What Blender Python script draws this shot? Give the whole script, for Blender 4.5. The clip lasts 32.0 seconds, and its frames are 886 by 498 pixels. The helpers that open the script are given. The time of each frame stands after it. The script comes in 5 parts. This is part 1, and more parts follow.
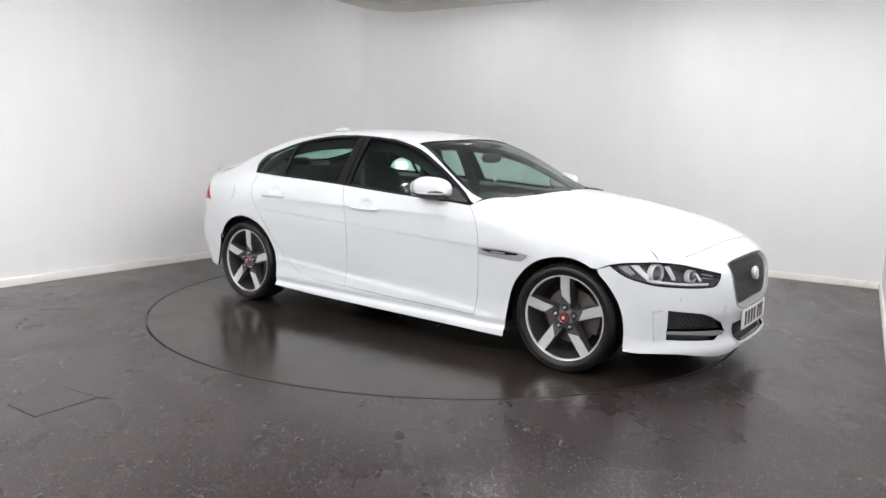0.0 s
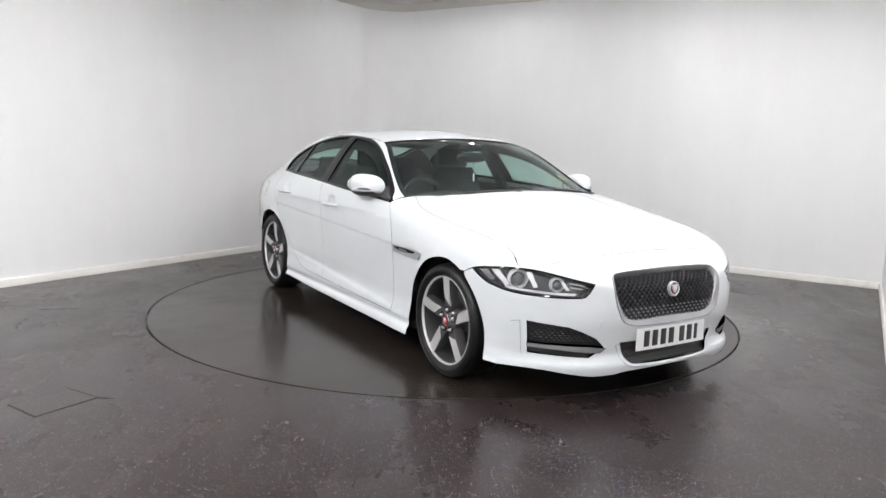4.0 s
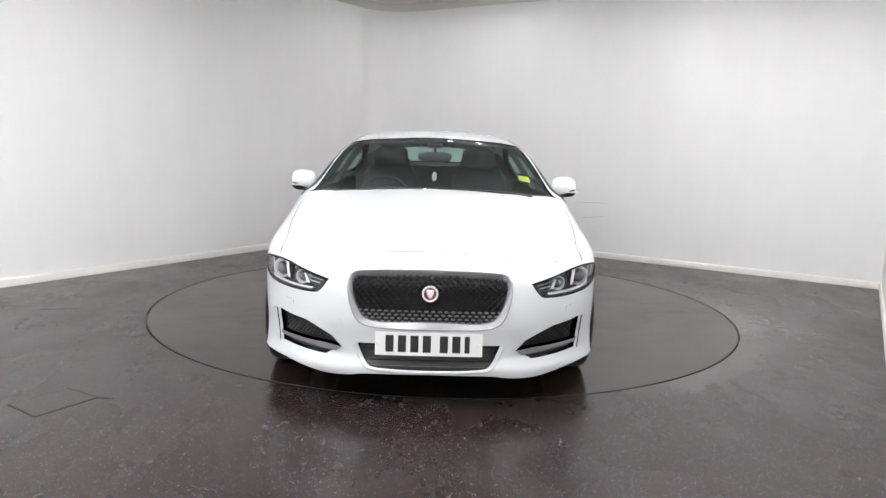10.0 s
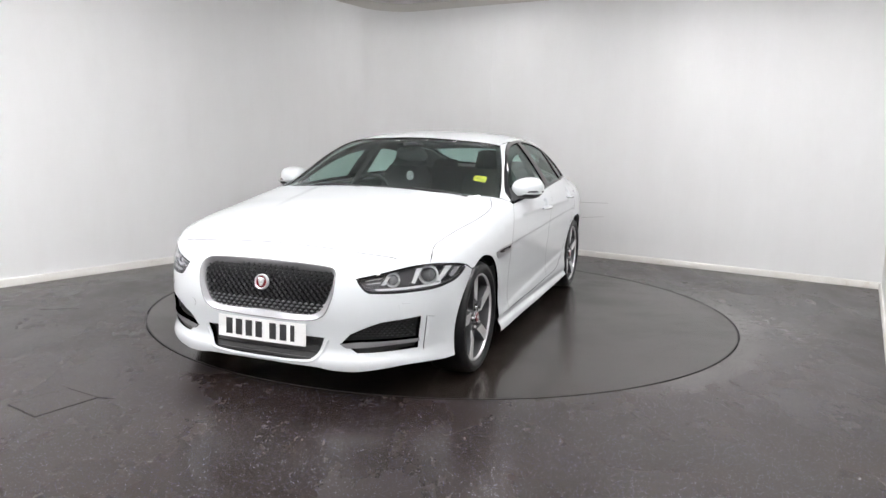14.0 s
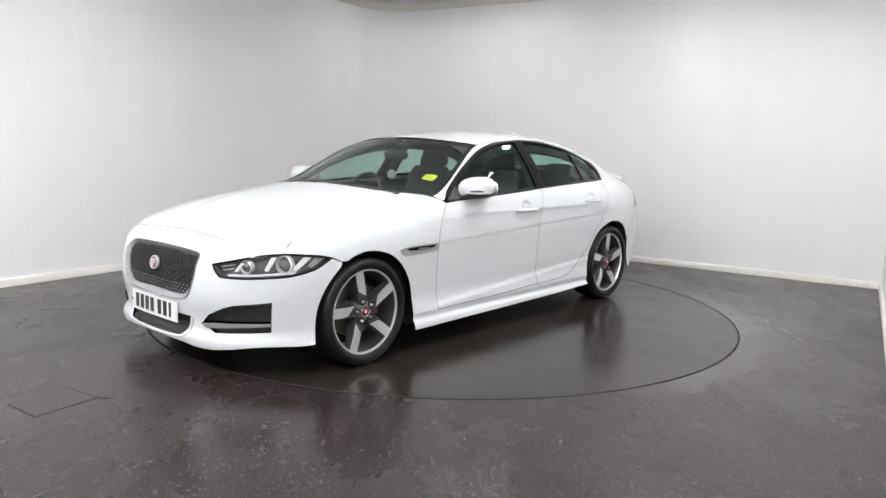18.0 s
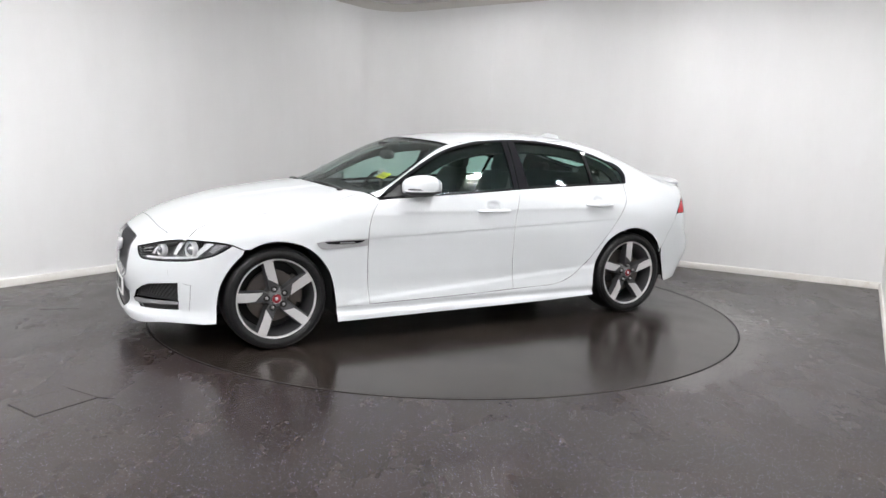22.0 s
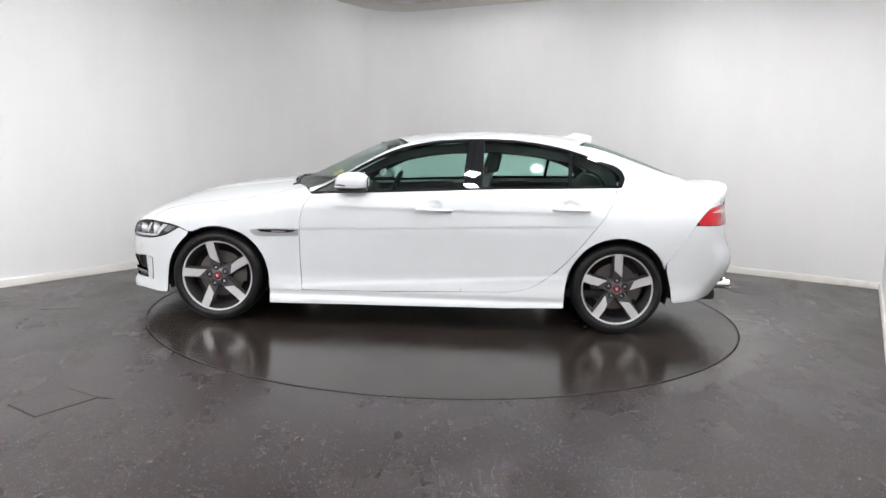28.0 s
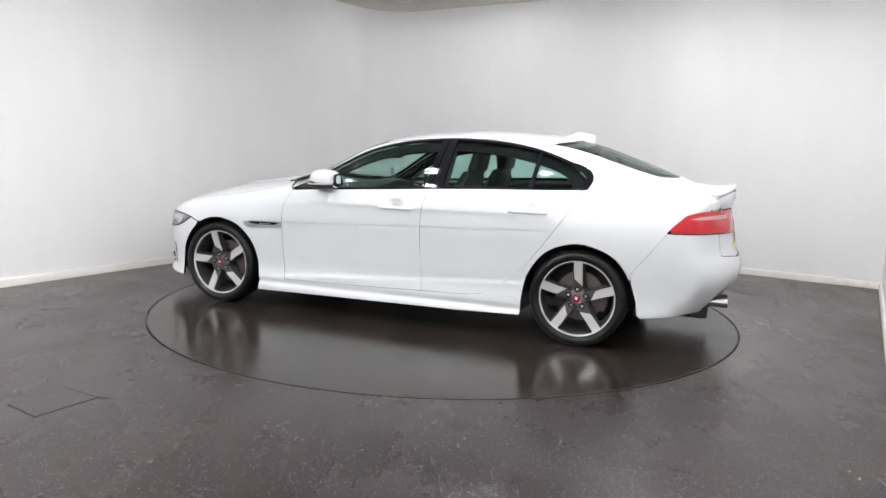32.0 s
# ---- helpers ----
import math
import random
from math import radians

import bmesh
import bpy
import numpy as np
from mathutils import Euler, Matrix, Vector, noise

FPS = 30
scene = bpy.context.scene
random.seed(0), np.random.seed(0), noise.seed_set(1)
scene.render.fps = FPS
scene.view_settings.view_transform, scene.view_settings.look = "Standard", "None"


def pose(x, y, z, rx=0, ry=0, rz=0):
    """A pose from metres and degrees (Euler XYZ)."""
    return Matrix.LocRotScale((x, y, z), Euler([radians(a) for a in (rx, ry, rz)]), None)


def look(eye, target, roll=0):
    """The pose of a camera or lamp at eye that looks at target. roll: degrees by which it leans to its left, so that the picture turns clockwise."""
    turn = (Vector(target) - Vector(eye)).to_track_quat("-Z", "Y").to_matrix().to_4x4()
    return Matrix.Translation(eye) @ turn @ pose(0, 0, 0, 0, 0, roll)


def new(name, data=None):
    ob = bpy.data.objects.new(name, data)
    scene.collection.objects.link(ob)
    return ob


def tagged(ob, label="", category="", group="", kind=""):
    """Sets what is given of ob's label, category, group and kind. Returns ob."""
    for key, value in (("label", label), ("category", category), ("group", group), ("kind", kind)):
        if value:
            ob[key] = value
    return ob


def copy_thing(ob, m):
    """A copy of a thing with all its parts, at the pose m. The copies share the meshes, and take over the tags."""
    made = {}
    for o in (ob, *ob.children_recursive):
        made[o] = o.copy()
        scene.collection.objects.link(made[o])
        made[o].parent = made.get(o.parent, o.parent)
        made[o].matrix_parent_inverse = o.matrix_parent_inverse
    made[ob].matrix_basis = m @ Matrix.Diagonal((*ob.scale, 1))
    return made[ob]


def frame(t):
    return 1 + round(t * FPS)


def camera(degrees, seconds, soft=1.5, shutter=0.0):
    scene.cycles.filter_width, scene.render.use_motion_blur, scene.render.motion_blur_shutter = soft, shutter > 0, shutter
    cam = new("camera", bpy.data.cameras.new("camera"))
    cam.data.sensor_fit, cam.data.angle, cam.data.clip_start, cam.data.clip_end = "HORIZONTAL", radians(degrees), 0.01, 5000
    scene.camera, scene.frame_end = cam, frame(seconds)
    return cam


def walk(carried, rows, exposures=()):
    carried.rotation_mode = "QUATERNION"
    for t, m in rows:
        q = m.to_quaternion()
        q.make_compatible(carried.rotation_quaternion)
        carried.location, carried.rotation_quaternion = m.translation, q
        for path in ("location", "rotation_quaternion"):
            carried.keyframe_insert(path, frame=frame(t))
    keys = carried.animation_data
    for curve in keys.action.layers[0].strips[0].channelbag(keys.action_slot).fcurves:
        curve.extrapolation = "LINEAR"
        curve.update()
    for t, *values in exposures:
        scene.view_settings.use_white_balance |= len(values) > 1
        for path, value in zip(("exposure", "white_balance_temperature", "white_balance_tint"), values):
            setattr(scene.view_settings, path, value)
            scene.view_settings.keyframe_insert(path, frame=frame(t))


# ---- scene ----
# ---- the camera on its bracket and the turning of the platform ----
cam = camera(62.6, 32.0, soft=1.5)
EYE = (0.0, -5.868, 1.309)
VIEW = look(EYE, (-0.0102, -0.9206, 0.5849), 1.677)
walk(cam, [(0.0, VIEW), (32.0, VIEW)], exposures=((0.0, 0.0), (32.0, 0.0)))

# heading of the car in degrees at each time, and the pivot in the car's own space
HEADINGS = [(0, -36.11), (2, -46.85), (4, -57.53), (6, -68.12), (8, -78.70), (10, -89.19), (12, -99.66), (14, -110.19),
            (16, -120.73), (18, -131.17), (20, -141.54), (22, -151.83), (24, -161.97), (26, -171.77), (28, -181.42),
            (30, -191.15), (32, -200.92)]
PIVOT = (-0.1766, 0.0969)
DISC_R = 2.262


# ---- materials ----
def material(name, color, rough=0.5, metal=0.0, coat=0.0, spec=0.5):
    m = bpy.data.materials.new(name)
    m.use_nodes = True
    b = m.node_tree.nodes["Principled BSDF"]
    b.inputs["Base Color"].default_value = (*color, 1)
    b.inputs["Roughness"].default_value = rough
    b.inputs["Metallic"].default_value = metal
    b.inputs["Coat Weight"].default_value = coat
    b.inputs["Coat Roughness"].default_value = 0.03
    b.inputs["Specular IOR Level"].default_value = spec
    return m


def link(m, a, b):
    m.node_tree.links.new(a, b)


def node(m, kind, **values):
    n = m.node_tree.nodes.new(kind)
    for key, value in values.items():
        n.inputs[key].default_value = value
    return n


def bsdf(m):
    return m.node_tree.nodes["Principled BSDF"]


def ramp(m, source, stops):
    n = m.node_tree.nodes.new("ShaderNodeValToRGB")
    while len(n.color_ramp.elements) < len(stops):
        n.color_ramp.elements.new(0.5)
    for e, (at, col) in zip(n.color_ramp.elements, stops):
        e.position = at
        e.color = (*col, 1) if len(col) == 3 else col
    link(m, source, n.inputs[0])
    return n.outputs[0]


def noise_of(m, scale, detail=4.0, rough=0.55, coords="Object", squash=None):
    co = m.node_tree.nodes.new("ShaderNodeTexCoord")
    out = co.outputs[coords]
    if squash:
        mp = m.node_tree.nodes.new("ShaderNodeMapping")
        mp.inputs["Scale"].default_value = squash
        link(m, out, mp.inputs["Vector"])
        out = mp.outputs[0]
    n = node(m, "ShaderNodeTexNoise", Scale=scale, Detail=detail, Roughness=rough)
    link(m, out, n.inputs["Vector"])
    return n.outputs["Fac"]


def math_of(m, how, a, b):
    n = m.node_tree.nodes.new("ShaderNodeMath")
    n.operation = how
    for i, v in enumerate((a, b)):
        if isinstance(v, (int, float)):
            n.inputs[i].default_value = v
        else:
            link(m, v, n.inputs[i])
    return n.outputs[0]


def mix_of(m, fac, a, b):
    n = m.node_tree.nodes.new("ShaderNodeMix")
    n.data_type = "RGBA"
    for s, v in ((n.inputs["Factor"], fac), (n.inputs["A"], a), (n.inputs["B"], b)):
        if isinstance(v, tuple):
            s.default_value = (*v, 1)
        elif isinstance(v, (int, float)):
            s.default_value = v
        else:
            link(m, v, s)
    return n.outputs["Result"]


def bump_of(m, height, strength, distance):
    n = node(m, "ShaderNodeBump", Strength=strength, Distance=distance)
    link(m, height, n.inputs["Height"])
    link(m, n.outputs[0], bsdf(m).inputs["Normal"])


def paint_white():
    m = material("white_paint", (0.80, 0.81, 0.82), 0.32, coat=0.8, spec=0.12)
    c = ramp(m, noise_of(m, 3.0, 3), [(0.3, (0.605, 0.627, 0.640)), (0.7, (0.622, 0.645, 0.658))])
    link(m, c, bsdf(m).inputs["Base Color"])
    bump_of(m, noise_of(m, 240.0, 2), 0.02, 0.001)
    return m


def wall_paint():
    m = material("wall_paint", (0.8, 0.8, 0.8), 0.55)
    big = noise_of(m, 0.7, 5)
    c = ramp(m, big, [(0.3, (0.865, 0.862, 0.858)), (0.7, (0.89, 0.89, 0.885))])
    fine = ramp(m, noise_of(m, 3.0, 6, 0.65, squash=(1, 1, 0.25)), [(0.35, (0.95, 0.945, 0.94)), (0.62, (1, 1, 1))])
    n = m.node_tree.nodes.new("ShaderNodeMix")
    n.data_type, n.blend_type = "RGBA", "MULTIPLY"
    n.inputs["Factor"].default_value = 0.5
    link(m, c, n.inputs["A"])
    link(m, fine, n.inputs["B"])
    link(m, n.outputs["Result"], bsdf(m).inputs["Base Color"])
    bump_of(m, noise_of(m, 60.0, 4), 0.05, 0.004)
    return m


def skirting_paint():
    m = material("skirting_paint", (0.72, 0.69, 0.63), 0.45)
    c = ramp(m, noise_of(m, 4.0, 6, 0.7), [(0.26, (0.55, 0.49, 0.41)), (0.40, (0.74, 0.715, 0.67)), (0.7, (0.80, 0.785, 0.755))])
    link(m, c, bsdf(m).inputs["Base Color"])
    return m


def range_of(m, source, a, b, lo=0.0, hi=1.0, smooth=True):
    n = node(m, "ShaderNodeMapRange")
    n.interpolation_type = "SMOOTHSTEP" if smooth else "LINEAR"
    for key, val in (("From Min", a), ("From Max", b), ("To Min", lo), ("To Max", hi)):
        n.inputs[key].default_value = val
    link(m, source, n.inputs["Value"])
    return n.outputs[0]


def multiplied(m, a, b, fac):
    n = m.node_tree.nodes.new("ShaderNodeMix")
    n.data_type, n.blend_type = "RGBA", "MULTIPLY"
    n.inputs["Factor"].default_value = fac
    link(m, a, n.inputs["A"])
    link(m, b, n.inputs["B"])
    return n.outputs["Result"]


def round_masks(m):
    """Where a point lies from the turntable's middle: its distance, and how near it is to a bearing in degrees."""
    co = m.node_tree.nodes.new("ShaderNodeTexCoord")
    xyz = m.node_tree.nodes.new("ShaderNodeSeparateXYZ")
    link(m, co.outputs["Object"], xyz.inputs[0])
    x, y = xyz.outputs[0], xyz.outputs[1]
    r = math_of(m, "SQRT", math_of(m, "ADD", math_of(m, "MULTIPLY", x, x), math_of(m, "MULTIPLY", y, y)), 0.0)

    def near(bearing):
        c, s_ = math.cos(radians(bearing)), math.sin(radians(bearing))
        return math_of(m, "DIVIDE", math_of(m, "ADD", math_of(m, "MULTIPLY", x, c), math_of(m, "MULTIPLY", y, s_)), r)
    return r, near


def floor_vinyl(name, base, specks=True, r_low=0.2, r_high=0.42, worn=False):
    m = material(name, base, 0.3, spec=0.37)
    lo, hi = tuple(v * 0.88 for v in base), (base[0] * 1.16, base[1] * 1.11, base[2] * 1.08)
    c = ramp(m, noise_of(m, 1.3, 5, 0.55), [(0.28, lo), (0.72, hi)])
    grain = ramp(m, noise_of(m, 45.0, 5, 0.7), [(0.3, (0.72, 0.72, 0.72)), (0.7, (1.24, 1.21, 1.18))])
    c = multiplied(m, c, grain, 0.75)
    # brown dried dirt in drifts
    dirt = range_of(m, noise_of(m, 2.2, 6, 0.58, squash=(1.0, 0.55, 1.0)), 0.40, 0.75, 0.0, 0.35)
    c = mix_of(m, dirt, c, (base[0] * 1.7, base[1] * 1.40, base[2] * 1.15))
    damp = noise_of(m, 0.9, 6, 0.6)
    rough = range_of(m, damp, 0.25, 0.75, r_low, r_high)
    streak = range_of(m, noise_of(m, 3.4, 8, 0.7, squash=(1.0, 0.45, 1.0)), 0.40, 0.68, -0.02, 0.04)
    rough = math_of(m, "ADD", rough, streak)
    if specks:
        co = m.node_tree.nodes.new("ShaderNodeTexCoord")
        for scale, size, col, share in ((112.0, 0.21, (0.115, 0.120, 0.230), 0.50), (125.0, 0.22, (0.100, 0.080, 0.072), 0.45), (82.0, 0.145, (0.42, 0.43, 0.55), 0.52)):
            v = node(m, "ShaderNodeTexVoronoi", Scale=scale)
            link(m, co.outputs["Object"], v.inputs["Vector"])
            dot = math_of(m, "LESS_THAN", v.outputs["Distance"], size)
            sep = m.node_tree.nodes.new("ShaderNodeSeparateColor")
            link(m, v.outputs["Color"], sep.inputs[0])
            some = math_of(m, "MULTIPLY", dot, math_of(m, "GREATER_THAN", sep.outputs[0], share))
            c = mix_of(m, some, c, col)
    if worn:
        # a damp band beside the turntable, its pale sheen put into the colour, and scuffs of dried water further out
        r, near = round_masks(m)
        ragged = math_of(m, "ADD", r, math_of(m, "MULTIPLY", math_of(m, "SUBTRACT", noise_of(m, 4.0, 6, 0.65), 0.5), 0.34))
        band = math_of(m, "MULTIPLY", range_of(m, ragged, 2.36, 2.52, 1.0, 0.0), range_of(m, near(-22.0), 0.72, 0.93))
        patchy = range_of(m, noise_of(m, 7.0, 5, 0.6), 0.25, 0.6, 0.45, 0.85)
        band = math_of(m, "MULTIPLY", band, patchy)
        c = mix_of(m, band, c, (0.088, 0.080, 0.077))
        rough = math_of(m, "SUBTRACT", rough, math_of(m, "MULTIPLY", band, 0.05))
        spots = range_of(m, noise_of(m, 24.0, 7, 0.72, squash=(0.6, 1.0, 1.0)), 0.52, 0.60)
        spots = math_of(m, "MULTIPLY", spots, range_of(m, noise_of(m, 2.6, 3, 0.5), 0.36, 0.52))
        field = math_of(m, "MULTIPLY", range_of(m, r, 2.60, 2.98, 1.0, 0.0), range_of(m, near(8.0), 0.80, 0.94))
        spots = math_of(m, "MULTIPLY", math_of(m, "MULTIPLY", spots, field), 0.6)
        c = mix_of(m, spots, c, (0.34, 0.335, 0.335))
        stain = range_of(m, noise_of(m, 3.0, 8, 0.7, squash=(0.5, 1.0, 1.0)), 0.54, 0.66)
        stain = math_of(m, "MULTIPLY", math_of(m, "MULTIPLY", stain, range_of(m, near(190.0), 0.55, 0.9)), 0.22)
        c = mix_of(m, stain, c, (0.060, 0.052, 0.047))
    link(m, c, bsdf(m).inputs["Base Color"])
    link(m, rough, bsdf(m).inputs["Roughness"])
    bump_of(m, noise_of(m, 120.0, 3), 0.06, 0.003)
    return m


def pane_mat(name, tint, straight=0.016):
    m = bpy.data.materials.new(name)
    m.use_nodes = True
    nt = m.node_tree
    nt.nodes.clear()
    out = nt.nodes.new("ShaderNodeOutputMaterial")
    tr = nt.nodes.new("ShaderNodeBsdfTransparent")
    tr.inputs[0].default_value = (*tint, 1)
    gl = nt.nodes.new("ShaderNodeBsdfGlossy")
    gl.inputs["Roughness"].default_value = 0.0
    lw = nt.nodes.new("ShaderNodeLayerWeight")
    lw.inputs[0].default_value = 0.5
    steep = nt.nodes.new("ShaderNodeMath")
    steep.operation = "POWER"
    steep.inputs[1].default_value = 5.0
    nt.links.new(lw.outputs["Facing"], steep.inputs[0])
    share = nt.nodes.new("ShaderNodeMath")
    share.operation = "MULTIPLY_ADD"
    share.inputs[1].default_value = 0.52
    share.inputs[2].default_value = straight
    nt.links.new(steep.outputs[0], share.inputs[0])
    mx = nt.nodes.new("ShaderNodeMixShader")
    nt.links.new(share.outputs[0], mx.inputs[0])
    nt.links.new(tr.outputs[0], mx.inputs[1])
    nt.links.new(gl.outputs[0], mx.inputs[2])
    nt.links.new(mx.outputs[0], out.inputs[0])
    return m


def emission_mat(name, color, strength):
    m = bpy.data.materials.new(name)
    m.use_nodes = True
    b = bsdf(m)
    b.inputs["Base Color"].default_value = (0.8, 0.8, 0.8, 1)
    b.inputs["Emission Color"].default_value = (*color, 1)
    b.inputs["Emission Strength"].default_value = strength
    return m


WHITE = paint_white()
WALL = wall_paint()
SKIRT = skirting_paint()
FLOOR = floor_vinyl("floor_vinyl", (0.0180, 0.0130, 0.0114), r_low=0.21, r_high=0.34, worn=True)
DISC = floor_vinyl("platform_vinyl", (0.0205, 0.0168, 0.0150), specks=False, r_low=0.15, r_high=0.27)
SEAM_WHITE = material("joint_filler", (0.86, 0.86, 0.85), 0.5)
SCRAPE = material("wall_scrape", (0.60, 0.59, 0.58), 0.6)
COVE = material("cove_paint", (0.64, 0.62, 0.58), 0.6)
SEAM_FAINT = material("joint_shade", (0.79, 0.79, 0.785), 0.6)
BLACK_GLOSS = material("black_gloss", (0.006, 0.006, 0.008), 0.03, spec=0.32)
BLACK = material("black_plastic", (0.022, 0.022, 0.023), 0.45)
DARK = material("underside_black", (0.016, 0.0155, 0.015), 0.85)
RUBBER = material("tyre_rubber", (0.0075, 0.0075, 0.008), 0.33, spec=0.30)
ALLOY_GREY = material("grey_alloy", (0.075, 0.075, 0.078), 0.35, metal=0.5)
ALLOY_CUT = material("machined_alloy", (0.66, 0.655, 0.655), 0.30, metal=0.6)
HUB_GREY = material("hub_alloy", (0.13, 0.13, 0.135), 0.3, metal=0.5)
VENT_SILVER = material("vent_silver", (0.36, 0.36, 0.37), 0.28, metal=0.3)
CHROME = material("chrome", (0.75, 0.75, 0.76), 0.08, metal=1.0)
SATIN = material("satin_silver", (0.62, 0.62, 0.63), 0.32, metal=0.65)
STEEL = material("brake_steel", (0.13, 0.115, 0.105), 0.45, metal=0.6)
PANE = pane_mat("tinted_pane", (0.80, 0.92, 0.885))
SCREEN = pane_mat("windscreen_pane", (0.86, 0.93, 0.91), 0.052)
LEATHER = material("black_leather", (0.016, 0.016, 0.017), 0.5)
TRIM = material("black_trim", (0.020, 0.020, 0.021), 0.6)
RED = material("red_enamel", (0.20, 0.012, 0.018), 0.3)
CLEAR = pane_mat("clear_lens", (0.97, 0.975, 0.98))
PLATE = material("plate_white", (0.78, 0.78, 0.77), 0.35)
YELLOW = material("yellow_paper", (0.62, 0.62, 0.04), 0.6)
LAMP = emission_mat("lamp_diffuser", (0.991, 0.985, 1.004), 95.0)
SPOT = emission_mat("spot_diffuser", (0.991, 0.985, 1.004), 255.0)
FRAME_BLACK = material("frame_black", (0.007, 0.007, 0.0075), 0.9, spec=0.1)


# ---- mesh helpers ----
def part(name, bm, mat, parent, label=""):
    me = bpy.data.meshes.new(name)
    bm.to_mesh(me)
    bm.free()
    for p in me.polygons:
        p.use_smooth = True
    me.materials.append(mat)
    me.set_sharp_from_angle(angle=radians(38))
    ob = new(name, me)
    ob.parent = parent
    return tagged(ob, label)


def thing(name, label, category, group="", kind="", at=None):
    ob = new(name)
    if at is not None:
        ob.matrix_basis = at
    return tagged(ob, label, category, group, kind)


def add_box(bm, x0, x1, y0, y1, z0, z1, bevel=0.0):
    vs = [bm.verts.new((x, y, z)) for x in (x0, x1) for y in (y0, y1) for z in (z0, z1)]
    faces = [bm.faces.new([vs[i] for i in q]) for q in ((0, 1, 3, 2), (4, 6, 7, 5), (0, 4, 5, 1), (2, 3, 7, 6), (0, 2, 6, 4), (1, 5, 7, 3))]
    if bevel:
        edges = list({e for f in faces for e in f.edges})
        bmesh.ops.bevel(bm, geom=edges, offset=bevel, segments=3, profile=0.5, affect="EDGES")
    return vs


def box(x0, x1, y0, y1, z0, z1, bevel=0.0):
    bm = bmesh.new()
    add_box(bm, min(x0, x1), max(x0, x1), min(y0, y1), max(y0, y1), z0, z1, bevel)
    return bm


def lathe(profile, axis="y", steps=64, center=(0, 0, 0), bm=None, closed=False):
    """Turns a profile of (radius, along) pairs round an axis."""
    bm = bm or bmesh.new()
    rings = []
    for r, a in profile:
        ring = []
        for i in range(steps):
            t = 2 * math.pi * i / steps
            c, s = r * math.cos(t), r * math.sin(t)
            p = {"y": (c, a, s), "z": (c, s, a), "x": (a, c, s)}[axis]
            ring.append(bm.verts.new(Vector(p) + Vector(center)))
        rings.append(ring)
    pairs = list(zip(rings, rings[1:])) + ([(rings[-1], rings[0])] if closed else [])
    for a, b in pairs:
        for i in range(steps):
            j = (i + 1) % steps
            bm.faces.new((a[i], a[j], b[j], b[i]))
    bmesh.ops.recalc_face_normals(bm, faces=bm.faces)
    return bm


def prism(outline, h0, h1, bm=None, bevel=0.0, axis="z"):
    """Extrudes a flat outline between two heights along an axis."""
    bm = bm or bmesh.new()
    put = {"z": lambda a, b, h: (a, b, h), "y": lambda a, b, h: (a, h, b), "x": lambda a, b, h: (h, a, b)}[axis]
    lo = [bm.verts.new(put(a, b, h0)) for a, b in outline]
    hi = [bm.verts.new(put(a, b, h1)) for a, b in outline]
    n = len(outline)
    faces = [bm.faces.new(lo), bm.faces.new(hi)]
    faces += [bm.faces.new((lo[i], lo[(i + 1) % n], hi[(i + 1) % n], hi[i])) for i in range(n)]
    bmesh.ops.recalc_face_normals(bm, faces=faces)
    if bevel:
        bmesh.ops.bevel(bm, geom=list({e for f in faces for e in f.edges}), offset=bevel, segments=2, profile=0.5, affect="EDGES")
    return bm


def tube(points, radius, sides=8, bm=None, closed=False):
    """A round bar along a line of points."""
    bm = bm or bmesh.new()
    pts = [Vector(p) for p in points]
    rings = []
    n = len(pts)
    for i, p in enumerate(pts):
        a = pts[(i - 1) % n] if closed or i else p
        b = pts[(i + 1) % n] if closed or i < n - 1 else p
        d = (b - a).normalized()
        u = d.orthogonal() if abs(d.z) > 0.95 else d.cross(Vector((0, 0, 1)))
        u.normalize()
        v = d.cross(u)
        rings.append([bm.verts.new(p + radius * (u * math.cos(2 * math.pi * k / sides) + v * math.sin(2 * math.pi * k / sides))) for k in range(sides)])
    for i in range(n if closed else n - 1):
        a, b = rings[i], rings[(i + 1) % n]
        for k in range(sides):
            bm.faces.new((a[k], a[(k + 1) % sides], b[(k + 1) % sides], b[k]))
    if not closed:
        bm.faces.new(rings[0])
        bm.faces.new(rings[-1])
    bmesh.ops.recalc_face_normals(bm, faces=bm.faces)
    return bm


# ---- the room ----
ROOM_Z = 3.13
CORNER_BL = Vector((-0.893, 4.515))     # back left corner
CORNER_BR = Vector((4.31, 1.21))        # back right corner
U = Vector((0.537, 0.8436))             # along the left wall, to the back
END_L = CORNER_BL - U * 9.35            # far end of the left wall
RIGHT_DIR = Vector((-0.4925, -0.8703))  # along the right wall, to the front
END_R = CORNER_BR + RIGHT_DIR * 9.4


def wall(name, a, b, thick=0.12, height=ROOM_Z, label=""):
    d = (b - a).normalized()
    out = Vector((d.y, -d.x))
    mid = (END_L + END_R + CORNER_BL + CORNER_BR) / 4
    if out.dot(mid - a) > 0:
        out = -out
    bm = prism([tuple(a), tuple(b), tuple(b + out * thick), tuple(a + out * thick)], -0.05, height)
    ob = new(name, bpy.data.meshes.new(name))
    bm.to_mesh(ob.data)
    bm.free()
    ob.data.materials.append(WALL)
    return tagged(ob, label or "plain white painted studio wall", "wall", "", "structure")


